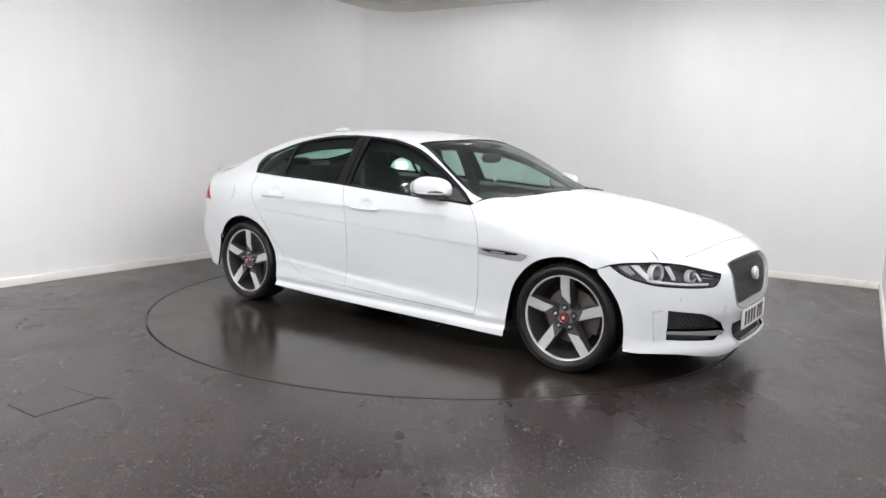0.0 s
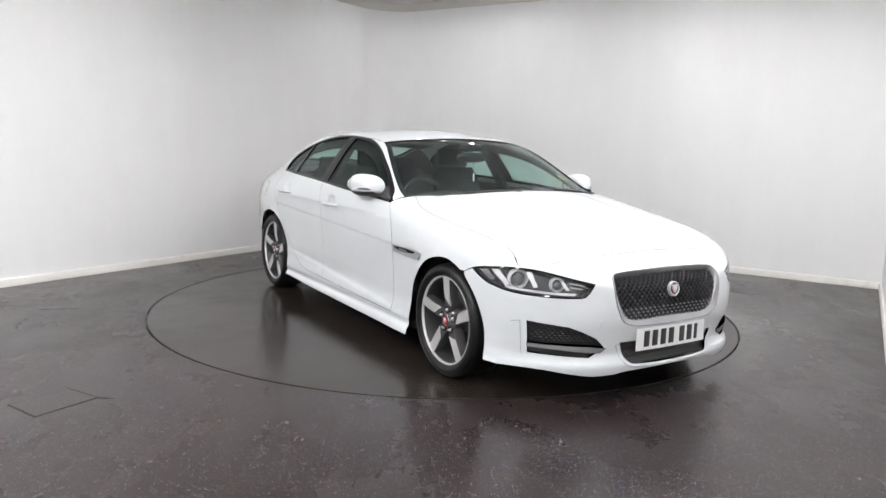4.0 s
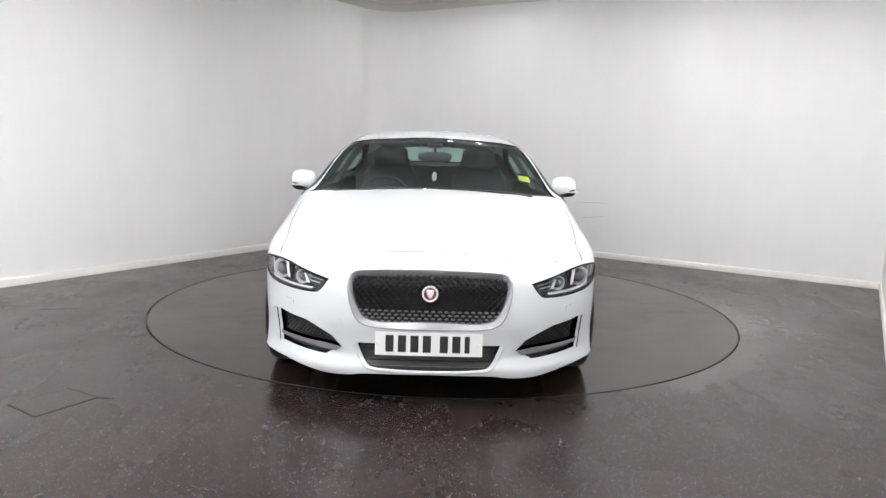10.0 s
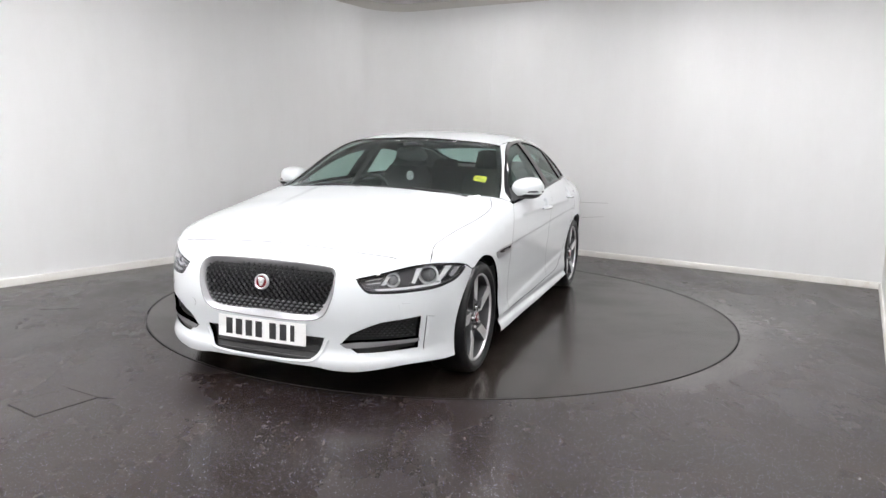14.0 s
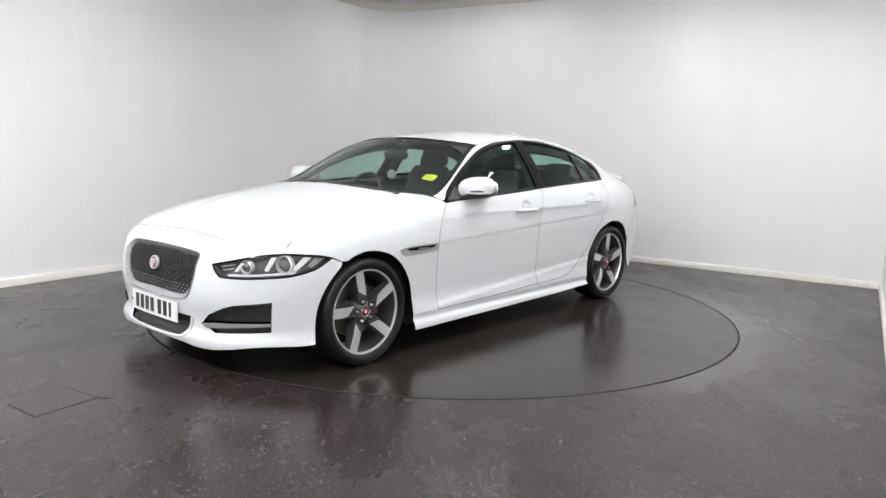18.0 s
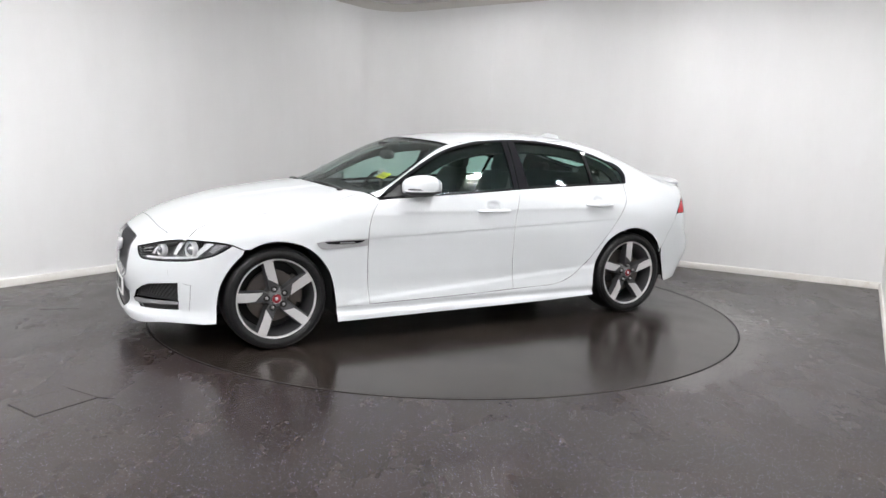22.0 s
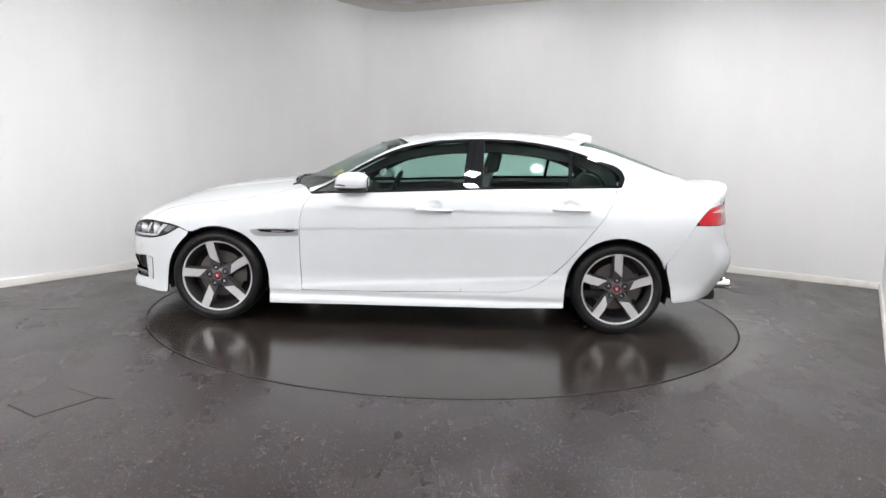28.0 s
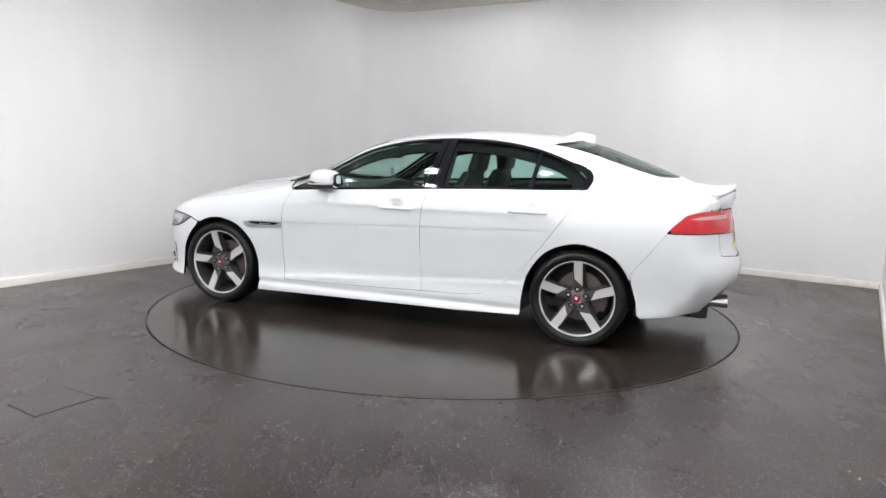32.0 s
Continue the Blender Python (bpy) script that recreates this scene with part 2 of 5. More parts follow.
def corner_arc(c, da, db, r, steps=14):
    """Points of a rounded corner at c between two wall directions that lead away from it."""
    pa, pb = c + da * r, c + db * r
    m = pa + db * r
    a0 = math.atan2(*(pa - m).yx)
    a1 = math.atan2(*(pb - m).yx)
    while a1 - a0 > math.pi:
        a1 -= 2 * math.pi
    while a1 - a0 < -math.pi:
        a1 += 2 * math.pi
    return [m + Vector((math.cos(a0 + (a1 - a0) * i / steps), math.sin(a0 + (a1 - a0) * i / steps))) * r for i in range(steps + 1)]


def build_room():
    da, db = (END_L - CORNER_BL).normalized(), (CORNER_BR - CORNER_BL).normalized()
    arc = corner_arc(CORNER_BL, da, db, 0.55)
    wall("wall_left", END_L, arc[0])
    wall("wall_back", arc[-1], CORNER_BR)
    wall("wall_right", CORNER_BR, END_R)
    wall("wall_front", END_R, END_L)
    bm = bmesh.new()
    out = (CORNER_BL - (arc[0] + arc[-1]) / 2).normalized() * 0.14
    cols = [[bm.verts.new((*p, z)) for z in (-0.05, ROOM_Z)] for p in arc]
    back = [[bm.verts.new((*(p + out), z)) for z in (-0.05, ROOM_Z)] for p in arc]
    for a, b, c, d in zip(cols, cols[1:], back, back[1:]):
        bm.faces.new((a[0], b[0], b[1], a[1]))
        bm.faces.new((c[0], c[1], d[1], d[0]))
    bmesh.ops.recalc_face_normals(bm, faces=bm.faces)
    ob = part("wall_corner", bm, WALL, None)
    tagged(ob, "rounded white corner joining two studio walls", "wall", "", "structure")
    # skirting along the visible walls
    mid = Vector((0.0, -1.0))
    for i, (name, run) in enumerate((("baseboard_left", [END_L] + arc), ("baseboard_back", [arc[-1], CORNER_BR]), ("baseboard_right", [CORNER_BR, END_R]))):
        bm = bmesh.new()
        secs = []
        for k, p in enumerate(run):
            d = (run[min(k + 1, len(run) - 1)] - run[max(k - 1, 0)]).normalized()
            nrm = Vector((-d.y, d.x))
            if nrm.dot(mid - p) < 0:
                nrm = -nrm
            prof = ((0, 0.0), (0.020, 0.0), (0.020, 0.052), (0.012, 0.064), (0, 0.066))
            secs.append([bm.verts.new((*(p + nrm * a), z)) for a, z in prof])
        for a, b in zip(secs, secs[1:]):
            for k in range(4):
                bm.faces.new((a[k], b[k], b[k + 1], a[k + 1]))
        bmesh.ops.recalc_face_normals(bm, faces=bm.faces)
        tagged(part(name, bm, SKIRT, None), "narrow off-white skirting board with scuffs and dirt", "baseboard", "", "structure")
    # ceiling with a shallow cove line along the walls
    bm = prism([tuple(END_L), tuple(CORNER_BL), tuple(CORNER_BR), tuple(END_R)], ROOM_Z, ROOM_Z + 0.12)
    tagged(part("ceiling", bm, WALL, None), "plain white painted ceiling", "ceiling", "", "structure")
    run = [END_L] + arc + [CORNER_BR]
    bm = bmesh.new()
    secs = []
    for k, p in enumerate(run):
        d = (run[min(k + 1, len(run) - 1)] - run[max(k - 1, 0)]).normalized()
        nrm = Vector((-d.y, d.x))
        if nrm.dot(mid - p) < 0:
            nrm = -nrm
        prof = ((0.0, 3.032), (0.006, 3.030), (0.030, 3.085), (0.034, ROOM_Z))
        secs.append([bm.verts.new((*(p + nrm * a), z)) for a, z in prof])
    for a, b in zip(secs, secs[1:]):
        for k in range(3):
            bm.faces.new((a[k], b[k], b[k + 1], a[k + 1]))
    bmesh.ops.recalc_face_normals(bm, faces=bm.faces)
    tagged(part("trim", bm, COVE, None), "slim dull beige cove strip below the ceiling", "trim", "", "structure")
    # floor with a round opening for the platform
    bm = bmesh.new()
    n = 128
    gap = DISC_R + 0.009
    ring = [bm.verts.new((gap * math.cos(2 * math.pi * i / n), gap * math.sin(2 * math.pi * i / n), 0)) for i in range(n)]
    low = [bm.verts.new((v.co.x, v.co.y, -0.06)) for v in ring]
    ext = [bm.verts.new((9 * math.cos(2 * math.pi * i / n), 9 * math.sin(2 * math.pi * i / n) - 1.5, 0)) for i in range(n)]
    for i in range(n):
        j = (i + 1) % n
        bm.faces.new((ring[i], ext[i], ext[j], ring[j]))
        bm.faces.new((ring[i], ring[j], low[j], low[i]))
    bm.faces.new(low)
    bmesh.ops.recalc_face_normals(bm, faces=bm.faces)
    tagged(part("floor", bm, FLOOR, None), "dark grey speckled vinyl floor with damp patches", "floor", "", "structure")


def flat_piece(name, outline, z, mat, label, category, kind="structure", thick=0.003):
    ob = part(name, prism(outline, z - thick, z), mat, None)
    return tagged(ob, label, category, "", kind)


def strip_on_wall(name, p, q, wide, mat, label, out=0.0015):
    """A thin flat mark between two points of a wall, facing the room."""
    p, q = Vector(p), Vector(q)
    d = (q - p).normalized()
    to = (Vector((0.0, -1.0, p.z)) - p)
    to.z = 0
    base = Vector((0.0, 0.0, 1.0)) if abs(d.z) < 0.7 else Vector((-to.y, to.x, 0)).normalized()
    nrm = d.cross(base).normalized()
    if nrm.dot(to) < 0:
        nrm = -nrm
    bm = bmesh.new()
    w = base * wide / 2
    vs = [bm.verts.new(v + nrm * k) for k in (0.0, out) for v in (p - w, q - w, q + w, p + w)]
    for f in ((4, 5, 6, 7), (0, 3, 2, 1), (0, 1, 5, 4), (2, 3, 7, 6), (1, 2, 6, 5), (3, 0, 4, 7)):
        bm.faces.new([vs[i] for i in f])
    bmesh.ops.recalc_face_normals(bm, faces=bm.faces)
    return tagged(part(name, bm, mat, None), label, "wall mark", "", "structure")


WALL_SCRAPES = [((1.577, 2.943, 0.641), (1.913, 2.73, 0.654)), ((1.648, 2.899, 0.462), (1.875, 2.754, 0.49)), ((1.002, 3.309, 0.608), (1.361, 3.081, 0.602)), ((-2.081, 2.653, 0.477), (-2.072, 2.667, 0.355))]


def build_marks():
    q = [(-2.075, -2.525), (-1.92, -2.27), (-1.705, -2.39), (-1.868, -2.665)]
    c = Vector((sum(p[0] for p in q) / 4, sum(p[1] for p in q) / 4))
    grow = lambda k: [tuple(c + (Vector(p) - c) * k) for p in q]
    flat_piece("hatch_joint", grow(1.02), 0.0012, DARK, "dark joint round a floor hatch", "floor hatch")
    flat_piece("floor_hatch", grow(0.975), 0.0022, FLOOR, "square vinyl-covered hatch in the floor", "floor hatch")
    for a, b in (((-2.98, -0.62), (-2.72, -0.56)), ((-3.30, -0.55), (-3.19, -0.53)), ((-1.70, -2.392), (-1.62, -2.40))):
        a, b = Vector(a), Vector(b)
        n = Vector((-(b - a).y, (b - a).x)).normalized() * 0.003
        flat_piece("floor_cut", [tuple(a - n), tuple(b - n), tuple(b + n), tuple(a + n)], 0.0012, DARK, "thin dark cut in the floor covering", "floor mark")
    # joints and scrapes on the walls
    strip_on_wall("wall_joint", (-3.262, 0.80, 0.35), (-3.262, 0.80, 3.02), 0.006, SEAM_WHITE, "faint vertical joint in the wall panels")
    strip_on_wall("wall_joint", (0.525, 3.614, 1.35), (0.525, 3.614, 2.45), 0.004, SEAM_FAINT, "faint vertical joint in the wall panels")
    for p, q2 in WALL_SCRAPES:
        strip_on_wall("wall_scrape", p, q2, 0.006, SCRAPE, "thin grey scrape on the white wall")


def build_platform():
    root = thing("turntable", "round dark vinyl-covered turntable set flush in the floor", "turntable")
    prof = [(0.001, -0.03), (DISC_R, -0.03), (DISC_R, 0.0), (DISC_R - 0.03, 0.0), (1.0, 0.0), (0.001, 0.0)]
    part("platform", lathe(prof, "z", 160), DISC, root)
    part("rim_band", lathe([(DISC_R - 0.007, 0.0005), (DISC_R - 0.007, 0.0020), (DISC_R - 0.001, 0.0020), (DISC_R - 0.001, -0.012)], "z", 160), BLACK, root, "dark metal edge band")
    return root


def build_lights():
    made = []
    for x, y, h, mat in LAMPS:
        root = thing("ceiling_light", "square white flat ceiling light panel, one of a set partly inferred, partly added fill", "ceiling light", "ceiling light panels",
                     at=pose(x, y, ROOM_Z - 0.004, 0, 0, 57.5))
        bm = bmesh.new()
        for a, b, c, d in ((-h - 0.02, h + 0.02, -h - 0.02, -h), (-h - 0.02, h + 0.02, h, h + 0.02), (-h - 0.02, -h, -h, h), (h, h + 0.02, -h, h)):
            add_box(bm, a, b, c, d, -0.03, 0.0)
        part("frame", bm, WALL, root)
        part("diffuser", box(-h, h, -h, h, -0.022, -0.004), mat, root, "glowing white diffuser")
        made.append(root)
    return made


# window reflections place some panels; those with v >= 2.7 are added fill
ACROSS = (-2.4, -1.45, -0.5, 0.4, 1.35, 2.3)
LAMPS = [(u * 0.537 + v * 0.8436, u * 0.8436 - v * 0.537, h, mat) for u, v, h, mat in
         [(u, v, 0.075, SPOT) for u, v in ((-0.6, 1.5), (0.2, 1.9), (1.3, 2.7), (-0.4, 2.7), (-1.4, -1.5), (-1.2, 1.0), (-1.4, 2.75))]
         # added fill panels that brighten the back wall, no source known there
         + [(2.4, -2.6, 0.042, LAMP), (2.5, -2.0, 0.047, LAMP), (2.5, -1.45, 0.057, LAMP), (2.55, -0.9, 0.061, LAMP)] + [(2.25, 0.95, 0.098, LAMP), (2.1, 1.9, 0.064, LAMP), (2.1, 2.6, 0.046, LAMP)]
         # from u = -3 on: unseen panels, sized to light the car's front
         + [(-1.6, -0.4, 0.085, LAMP), (-3.0, -2.4, 0.06, LAMP), (-3.0, -0.2, 0.07, LAMP), (-3.0, 2.7, 0.08, LAMP)]
         + [(-3.8, v, h, LAMP) for v, h in ((-2.4, 0.06), (-1.5, 0.075), (-0.6, 0.095), (0.3, 0.11), (1.2, 0.095), (2.4, 0.10))]
         + [(u, v, 0.116 if v > -2 else 0.095, LAMP) for u in (-4.6, -5.4) for v in ACROSS]]
scene.world = bpy.data.worlds.new("room_air")
scene.world.use_nodes = True
scene.world.node_tree.nodes["Background"].inputs[1].default_value = 0.0
build_room()
build_marks()
PLATFORM = build_platform()
build_lights()


# ---- the shape of the car's body: one smooth surface, from which every panel is cut ----
def curve(*pts):
    """A smooth function through (at, value) pairs."""
    a = np.array(sorted(pts), float)
    x, y = a[:, 0], a[:, 1]
    h, d = np.diff(x), np.diff(y) / np.diff(x)
    m = np.empty(len(x))
    m[0], m[-1] = d[0], d[-1]
    for i in range(1, len(x) - 1):
        w = h[i] / (h[i] + h[i - 1])
        m[i] = d[i - 1] * w + d[i] * (1 - w)

    def at(q):
        q = np.clip(q, x[0], x[-1])
        i = np.clip(np.searchsorted(x, q) - 1, 0, len(x) - 2)
        t = (q - x[i]) / h[i]
        return ((2 * t**3 - 3 * t**2 + 1) * y[i] + (t**3 - 2 * t**2 + t) * h[i] * m[i]
                + (-2 * t**3 + 3 * t**2) * y[i + 1] + (t**3 - t**2) * h[i] * m[i + 1])
    return at


def smax(a, b, k):
    return 0.5 * (a + b + np.sqrt((a - b) ** 2 + k * k))


def smin(a, b, k):
    return -smax(-a, -b, k)


DECK = curve((2.40, 0.50), (2.26, 0.60), (2.22, 0.65), (2.14, 0.712), (1.98, 0.803), (1.76, 0.882), (1.54, 0.934), (1.32, 0.966),
             (1.10, 0.990), (0.95, 1.000), (0.50, 1.01), (-0.5, 1.00), (-1.40, 1.06), (-1.80, 1.095), (-1.94, 1.090), (-2.05, 1.076), (-2.15, 1.068),
             (-2.26, 1.066), (-2.36, 1.072))
SIDE = curve((0.10, 0.922), (0.16, 0.928), (0.185, 0.924), (0.208, 0.908), (0.245, 0.912), (0.29, 0.908), (0.33, 0.903), (0.45, 0.908), (0.60, 0.919), (0.70, 0.927), (0.76, 0.927), (0.84, 0.921),
             (0.92, 0.904), (1.00, 0.872), (1.10, 0.82))
PLAN = curve((2.30, -0.16), (2.05, -0.085), (1.80, -0.002), (1.60, 0.018), (1.42, 0.021), (1.10, 0.012), (0.70, 0.002), (0.0, 0.0), (-0.9, 0.001), (-1.15, 0.008), (-1.42, 0.020),
             (-1.75, 0.0), (-1.97, -0.055), (-2.20, -0.115), (-2.45, -0.20))
NOSE = curve((0.10, 2.20), (0.17, 2.245), (0.205, 2.250), (0.25, 2.225), (0.32, 2.228), (0.42, 2.246), (0.55, 2.245), (0.66, 2.235), (0.74, 2.20), (0.90, 2.08))
TAIL = curve((0.15, -2.20), (0.24, -2.27), (0.35, -2.345), (0.44, -2.40), (0.50, -2.412), (0.57, -2.402), (0.64, -2.368), (0.72, -2.352), (0.82, -2.345),
             (0.92, -2.328), (1.02, -2.352), (1.07, -2.365), (1.2, -2.34))
CABIN_TOP = curve((2.2, 0.10), (1.30, 0.78), (0.96, 0.985), (0.704, 1.126), (0.43, 1.262), (0.27, 1.322), (0.155, 1.348), (-0.027, 1.372), (-0.21, 1.389), (-0.483, 1.403), (-0.757, 1.402),
                  (-1.03, 1.386), (-1.20, 1.362), (-1.32, 1.338), (-1.47, 1.292), (-1.69, 1.212), (-1.91, 1.122), (-2.05, 1.040), (-2.13, 0.96), (-2.21, 0.80), (-2.8, 0.2))
CABIN_SIDE = curve((0.80, 0.92), (0.95, 0.885), (1.08, 0.815), (1.18, 0.745), (1.28, 0.668), (1.36, 0.602), (1.42, 0.545))
CABIN_PLAN = curve((1.2, -0.06), (0.80, -0.032), (0.40, -0.006), (0.0, 0.0), (-0.5, 0.0), (-0.9, -0.012), (-1.2, -0.036), (-1.45, -0.070), (-1.75, -0.135), (-2.0, -0.21))
ROUND = curve((2.3, 0.09), (1.9, 0.10), (1.42, 0.12), (1.0, 0.09), (0.75, 0.05), (-1.0, 0.05), (-1.45, 0.10), (-1.9, 0.16), (-2.2, 0.13), (-2.4, 0.08))
CROWN = curve((2.3, 0.05), (1.9, 0.066), (1.4, 0.070), (0.9, 0.045), (-1.0, 0.05), (-1.5, 0.07), (-2.0, 0.06), (-2.4, 0.05))


HANDLES = [(-0.112, 0.858), (-1.062, 0.886)]


def body(p):
    """Below zero inside the car's body, above zero outside."""
    x, y, z = p[:, 0], np.abs(p[:, 1]), p[:, 2]
    deck = DECK(x) - CROWN(x) * (y / 0.8) ** 2
    bulge = np.clip((0.30 + 0.13 * (1.95 - x) - y) / 0.07, 0, 1)
    deck = deck + 0.007 * bulge * bulge * (3 - 2 * bulge) * np.clip((x - 0.92) / 0.12, 0, 1) * np.clip((1.99 - x) / 0.45, 0, 1)
    along = np.clip((x + 1.45) / 0.10, 0, 1) * np.clip((1.00 - x) / 0.12, 0, 1)
    fold = np.clip((0.714 - 0.040 * x - z) / 0.007, 0, 1) * 0.0022 * along
    flare = np.clip((0.343 - 0.063 * x - z) / 0.028, 0, 1) * 0.0065 * along
    low = smax(y - SIDE(z) - PLAN(x) + fold - flare, z - deck, ROUND(x))
    low = smax(low, x - NOSE(z) + 0.44 * (y / 0.9) ** 3.6, 0.05)
    low = smax(low, TAIL(z) + 0.34 * (y / 0.9) ** 2.6 - x, 0.05)
    xe = x + np.where(x > -0.4, 0.12, -0.10) * (y / 0.7) ** 2 * np.clip(np.abs(x + 0.4) / 0.8, 0, 1)
    top = CABIN_TOP(xe) - 0.042 * (y / 0.6) ** 2
    high = smax(y - CABIN_SIDE(z) - CABIN_PLAN(x), z - top, 0.045)
    high = np.maximum(high, 0.88 - z)
    shell = smin(low, high, 0.045)
    for hx, hz in HANDLES:
        q = ((x - hx) / 0.052) ** 2 + ((z - hz - 0.012) / 0.036) ** 2
        shell = shell + 0.018 * np.exp(-np.minimum(q, 9.0) ** 2) * (y > 0.7)
    return shell


def normal_at(p):
    e = 0.002
    g = np.stack([body(p + d) - body(p - d) for d in np.eye(3) * e], 1)
    return g / np.linalg.norm(g, axis=1)[:, None]


def cast(start, way, reach, steps=56):
    """Where rays that come from outside first meet the body."""
    way = np.broadcast_to(way, start.shape)
    ts = np.linspace(0, reach, steps)
    lo, hi = np.full(len(start), reach), np.full(len(start), reach)
    left = np.arange(len(start))
    for a, b in zip(ts, ts[1:]):
        inside = body(start[left] + way[left] * b) < 0
        lo[left[inside]], hi[left[inside]] = a, b
        left = left[~inside]
        if not len(left):
            break
    for _ in range(14):
        mid = (lo + hi) / 2
        inner = body(start + way * mid[:, None]) < 0
        hi = np.where(inner, mid, hi)
        lo = np.where(inner, lo, mid)
    return start + way * hi[:, None]


class Flat:
    """Looks at the body along a fixed way: from the side and above by a tilt in degrees, or straight down at 90."""
    def __init__(self, tilt):
        a = radians(tilt)
        self.way = np.array((0, -math.cos(a), -math.sin(a)))
        self.up = np.array((0, -math.sin(a), math.cos(a)))

    def to(self, p):
        return np.stack([p[:, 0], p @ self.up], 1)

    def back(self, q):
        start = q[:, :1] * np.array((1.0, 0, 0)) + q[:, 1:] * self.up - self.way * 1.6
        return cast(start, self.way, 1.75)


class Round:
    """Looks at the body from all round an upright line at x = middle."""
    def __init__(self, middle, sign=1):
        self.mid, self.sign = middle, sign

    def to(self, p):
        return np.stack([np.arctan2(p[:, 1], self.sign * (p[:, 0] - self.mid)), p[:, 2]], 1)

    def back(self, q):
        way = np.stack([-self.sign * np.cos(q[:, 0]), -np.sin(q[:, 0]), 0 * q[:, 0]], 1)
        start = np.stack([self.mid + 0 * q[:, 0], 0 * q[:, 0], q[:, 1]], 1) - way * 1.5
        return cast(start, way, 1.45)


SIDEWAYS, WINGWAYS, DOWN = Flat(0), Flat(38), Flat(90)
FRONT, REAR = Round(1.15), Round(-1.35, -1)


def on_side(*pts):
    return SIDEWAYS.back(np.array(pts, float))


def on_top(*pts):
    return DOWN.back(np.array([(x, -y) for x, y in pts], float))


def on_front(*pts):
    """Points given by y and z, met from the front."""
    q = np.array(pts, float)
    return cast(np.stack([2.7 + 0 * q[:, 0], q[:, 0], q[:, 1]], 1), np.array((-1.0, 0, 0)), 1.6)


def on_rear(*pts):
    q = np.array(pts, float)
    return cast(np.stack([-2.8 + 0 * q[:, 0], q[:, 0], q[:, 1]], 1), np.array((1.0, 0, 0)), 1.6)


def smooth_line(p, n=4, closed=True):
    """Rounds a line of points by splitting it smoothly between them."""
    p = [Vector(v) for v in p]
    out = []
    m = len(p)
    for i in range(m if closed else m - 1):
        a, b, c, d = (p[(i + k) % m] if closed else p[min(max(i + k, 0), m - 1)] for k in (-1, 0, 1, 2))
        for j in range(n):
            t = j / n
            out.append(0.5 * ((2 * b) + (c - a) * t + (2 * a - 5 * b + 4 * c - d) * t * t + (3 * b - a - 3 * c + d) * t**3))
    if not closed:
        out.append(p[-1])
    return out


def cut(outlines, view, step=0.035, off=0.0, thick=0.012, both=False, mirror=False, lines=()):
    """One mesh cut from the body's surface inside outlines of surface points: an outer skin, an inner skin and their edges."""
    verts, faces, normals = [], [], []
    for outline in outlines:
        flat = view.to(np.array([tuple(v) for v in outline], float))
        bm = bmesh.new()
        ring = []
        for a, b in flat:
            v = Vector((a, b, 0))
            if not ring or (ring[-1].co - v).length > 5e-4:
                ring.append(bm.verts.new(v))
        if (ring[0].co - ring[-1].co).length < 5e-4:
            bm.verts.remove(ring.pop())
        bm.faces.new(ring)
        lo, hi = flat.min(0), flat.max(0)
        sx = step / (1.0 if isinstance(view, Flat) else 0.9)
        for axis, s in ((0, sx), (1, step)):
            for k in range(math.floor(lo[axis] / s) + 1, math.ceil(hi[axis] / s)):
                co = Vector((0, 0, 0))
                co[axis] = k * s + 1e-5
                no = Vector((0, 0, 0))
                no[axis] = 1
                bmesh.ops.bisect_plane(bm, geom=[*bm.verts, *bm.edges, *bm.faces], plane_co=co, plane_no=no, dist=1e-7)
        for (ax, az), (bx, bz) in lines:
            bmesh.ops.bisect_plane(bm, geom=[*bm.verts, *bm.edges, *bm.faces], plane_co=(ax, az, 0), plane_no=(az - bz, bx - ax, 0), dist=1e-7)
        bmesh.ops.triangulate(bm, faces=[f for f in bm.faces if len(f.verts) > 4])
        bm.verts.index_update()
        q = np.array([(v.co.x, v.co.y) for v in bm.verts])
        p = view.back(q)
        nrm = normal_at(p)
        p = p + nrm * off
        inner = p - nrm * thick
        tris = [[v.index for v in f.verts] for f in bm.faces]
        rim = [(e.verts[0].index, e.verts[1].index) for e in bm.edges if len(e.link_faces) == 1]
        bm.free()
        # turn the faces outwards
        a, b, c = (p[[t[i] for t in tris]] for i in range(3))
        flip = (np.cross(b - a, c - a) * nrm[[t[0] for t in tris]]).sum(1) < 0
        tris = [t[::-1] if f else t for t, f in zip(tris, flip)]
        base = len(verts)
        n = len(p)
        verts += list(p) + list(inner)
        normals += list(nrm) + list(-nrm)
        faces += [[base + i for i in t] for t in tris] + [[base + n + i for i in t[::-1]] for t in tris]
        for i, j in rim:
            if both and max(abs(p[i][1]), abs(p[j][1])) < 2e-4:
                continue
            k = len(verts)
            verts += [p[i], p[j], inner[j], inner[i]]
            d = np.cross(p[j] - p[i], nrm[i])
            d = d / (np.linalg.norm(d) + 1e-9)
            normals += [d] * 4
            faces.append([k, k + 1, k + 2, k + 3])
    verts, normals = np.array(verts), np.array(normals)
    if mirror:
        verts, normals, faces = verts * (1, -1, 1), normals * (1, -1, 1), [f[::-1] for f in faces]
    elif both:
        middle = np.abs(verts[:, 1]) < 2e-4
        twin = np.where(middle, np.arange(len(verts)), len(verts) + np.cumsum(~middle) - 1)
        faces = faces + [[int(twin[i]) for i in f[::-1]] for f in faces]
        normals = np.concatenate([normals, normals[~middle] * (1, -1, 1)])
        verts = np.concatenate([verts, verts[~middle] * (1, -1, 1)])
    me = bpy.data.meshes.new("panel")
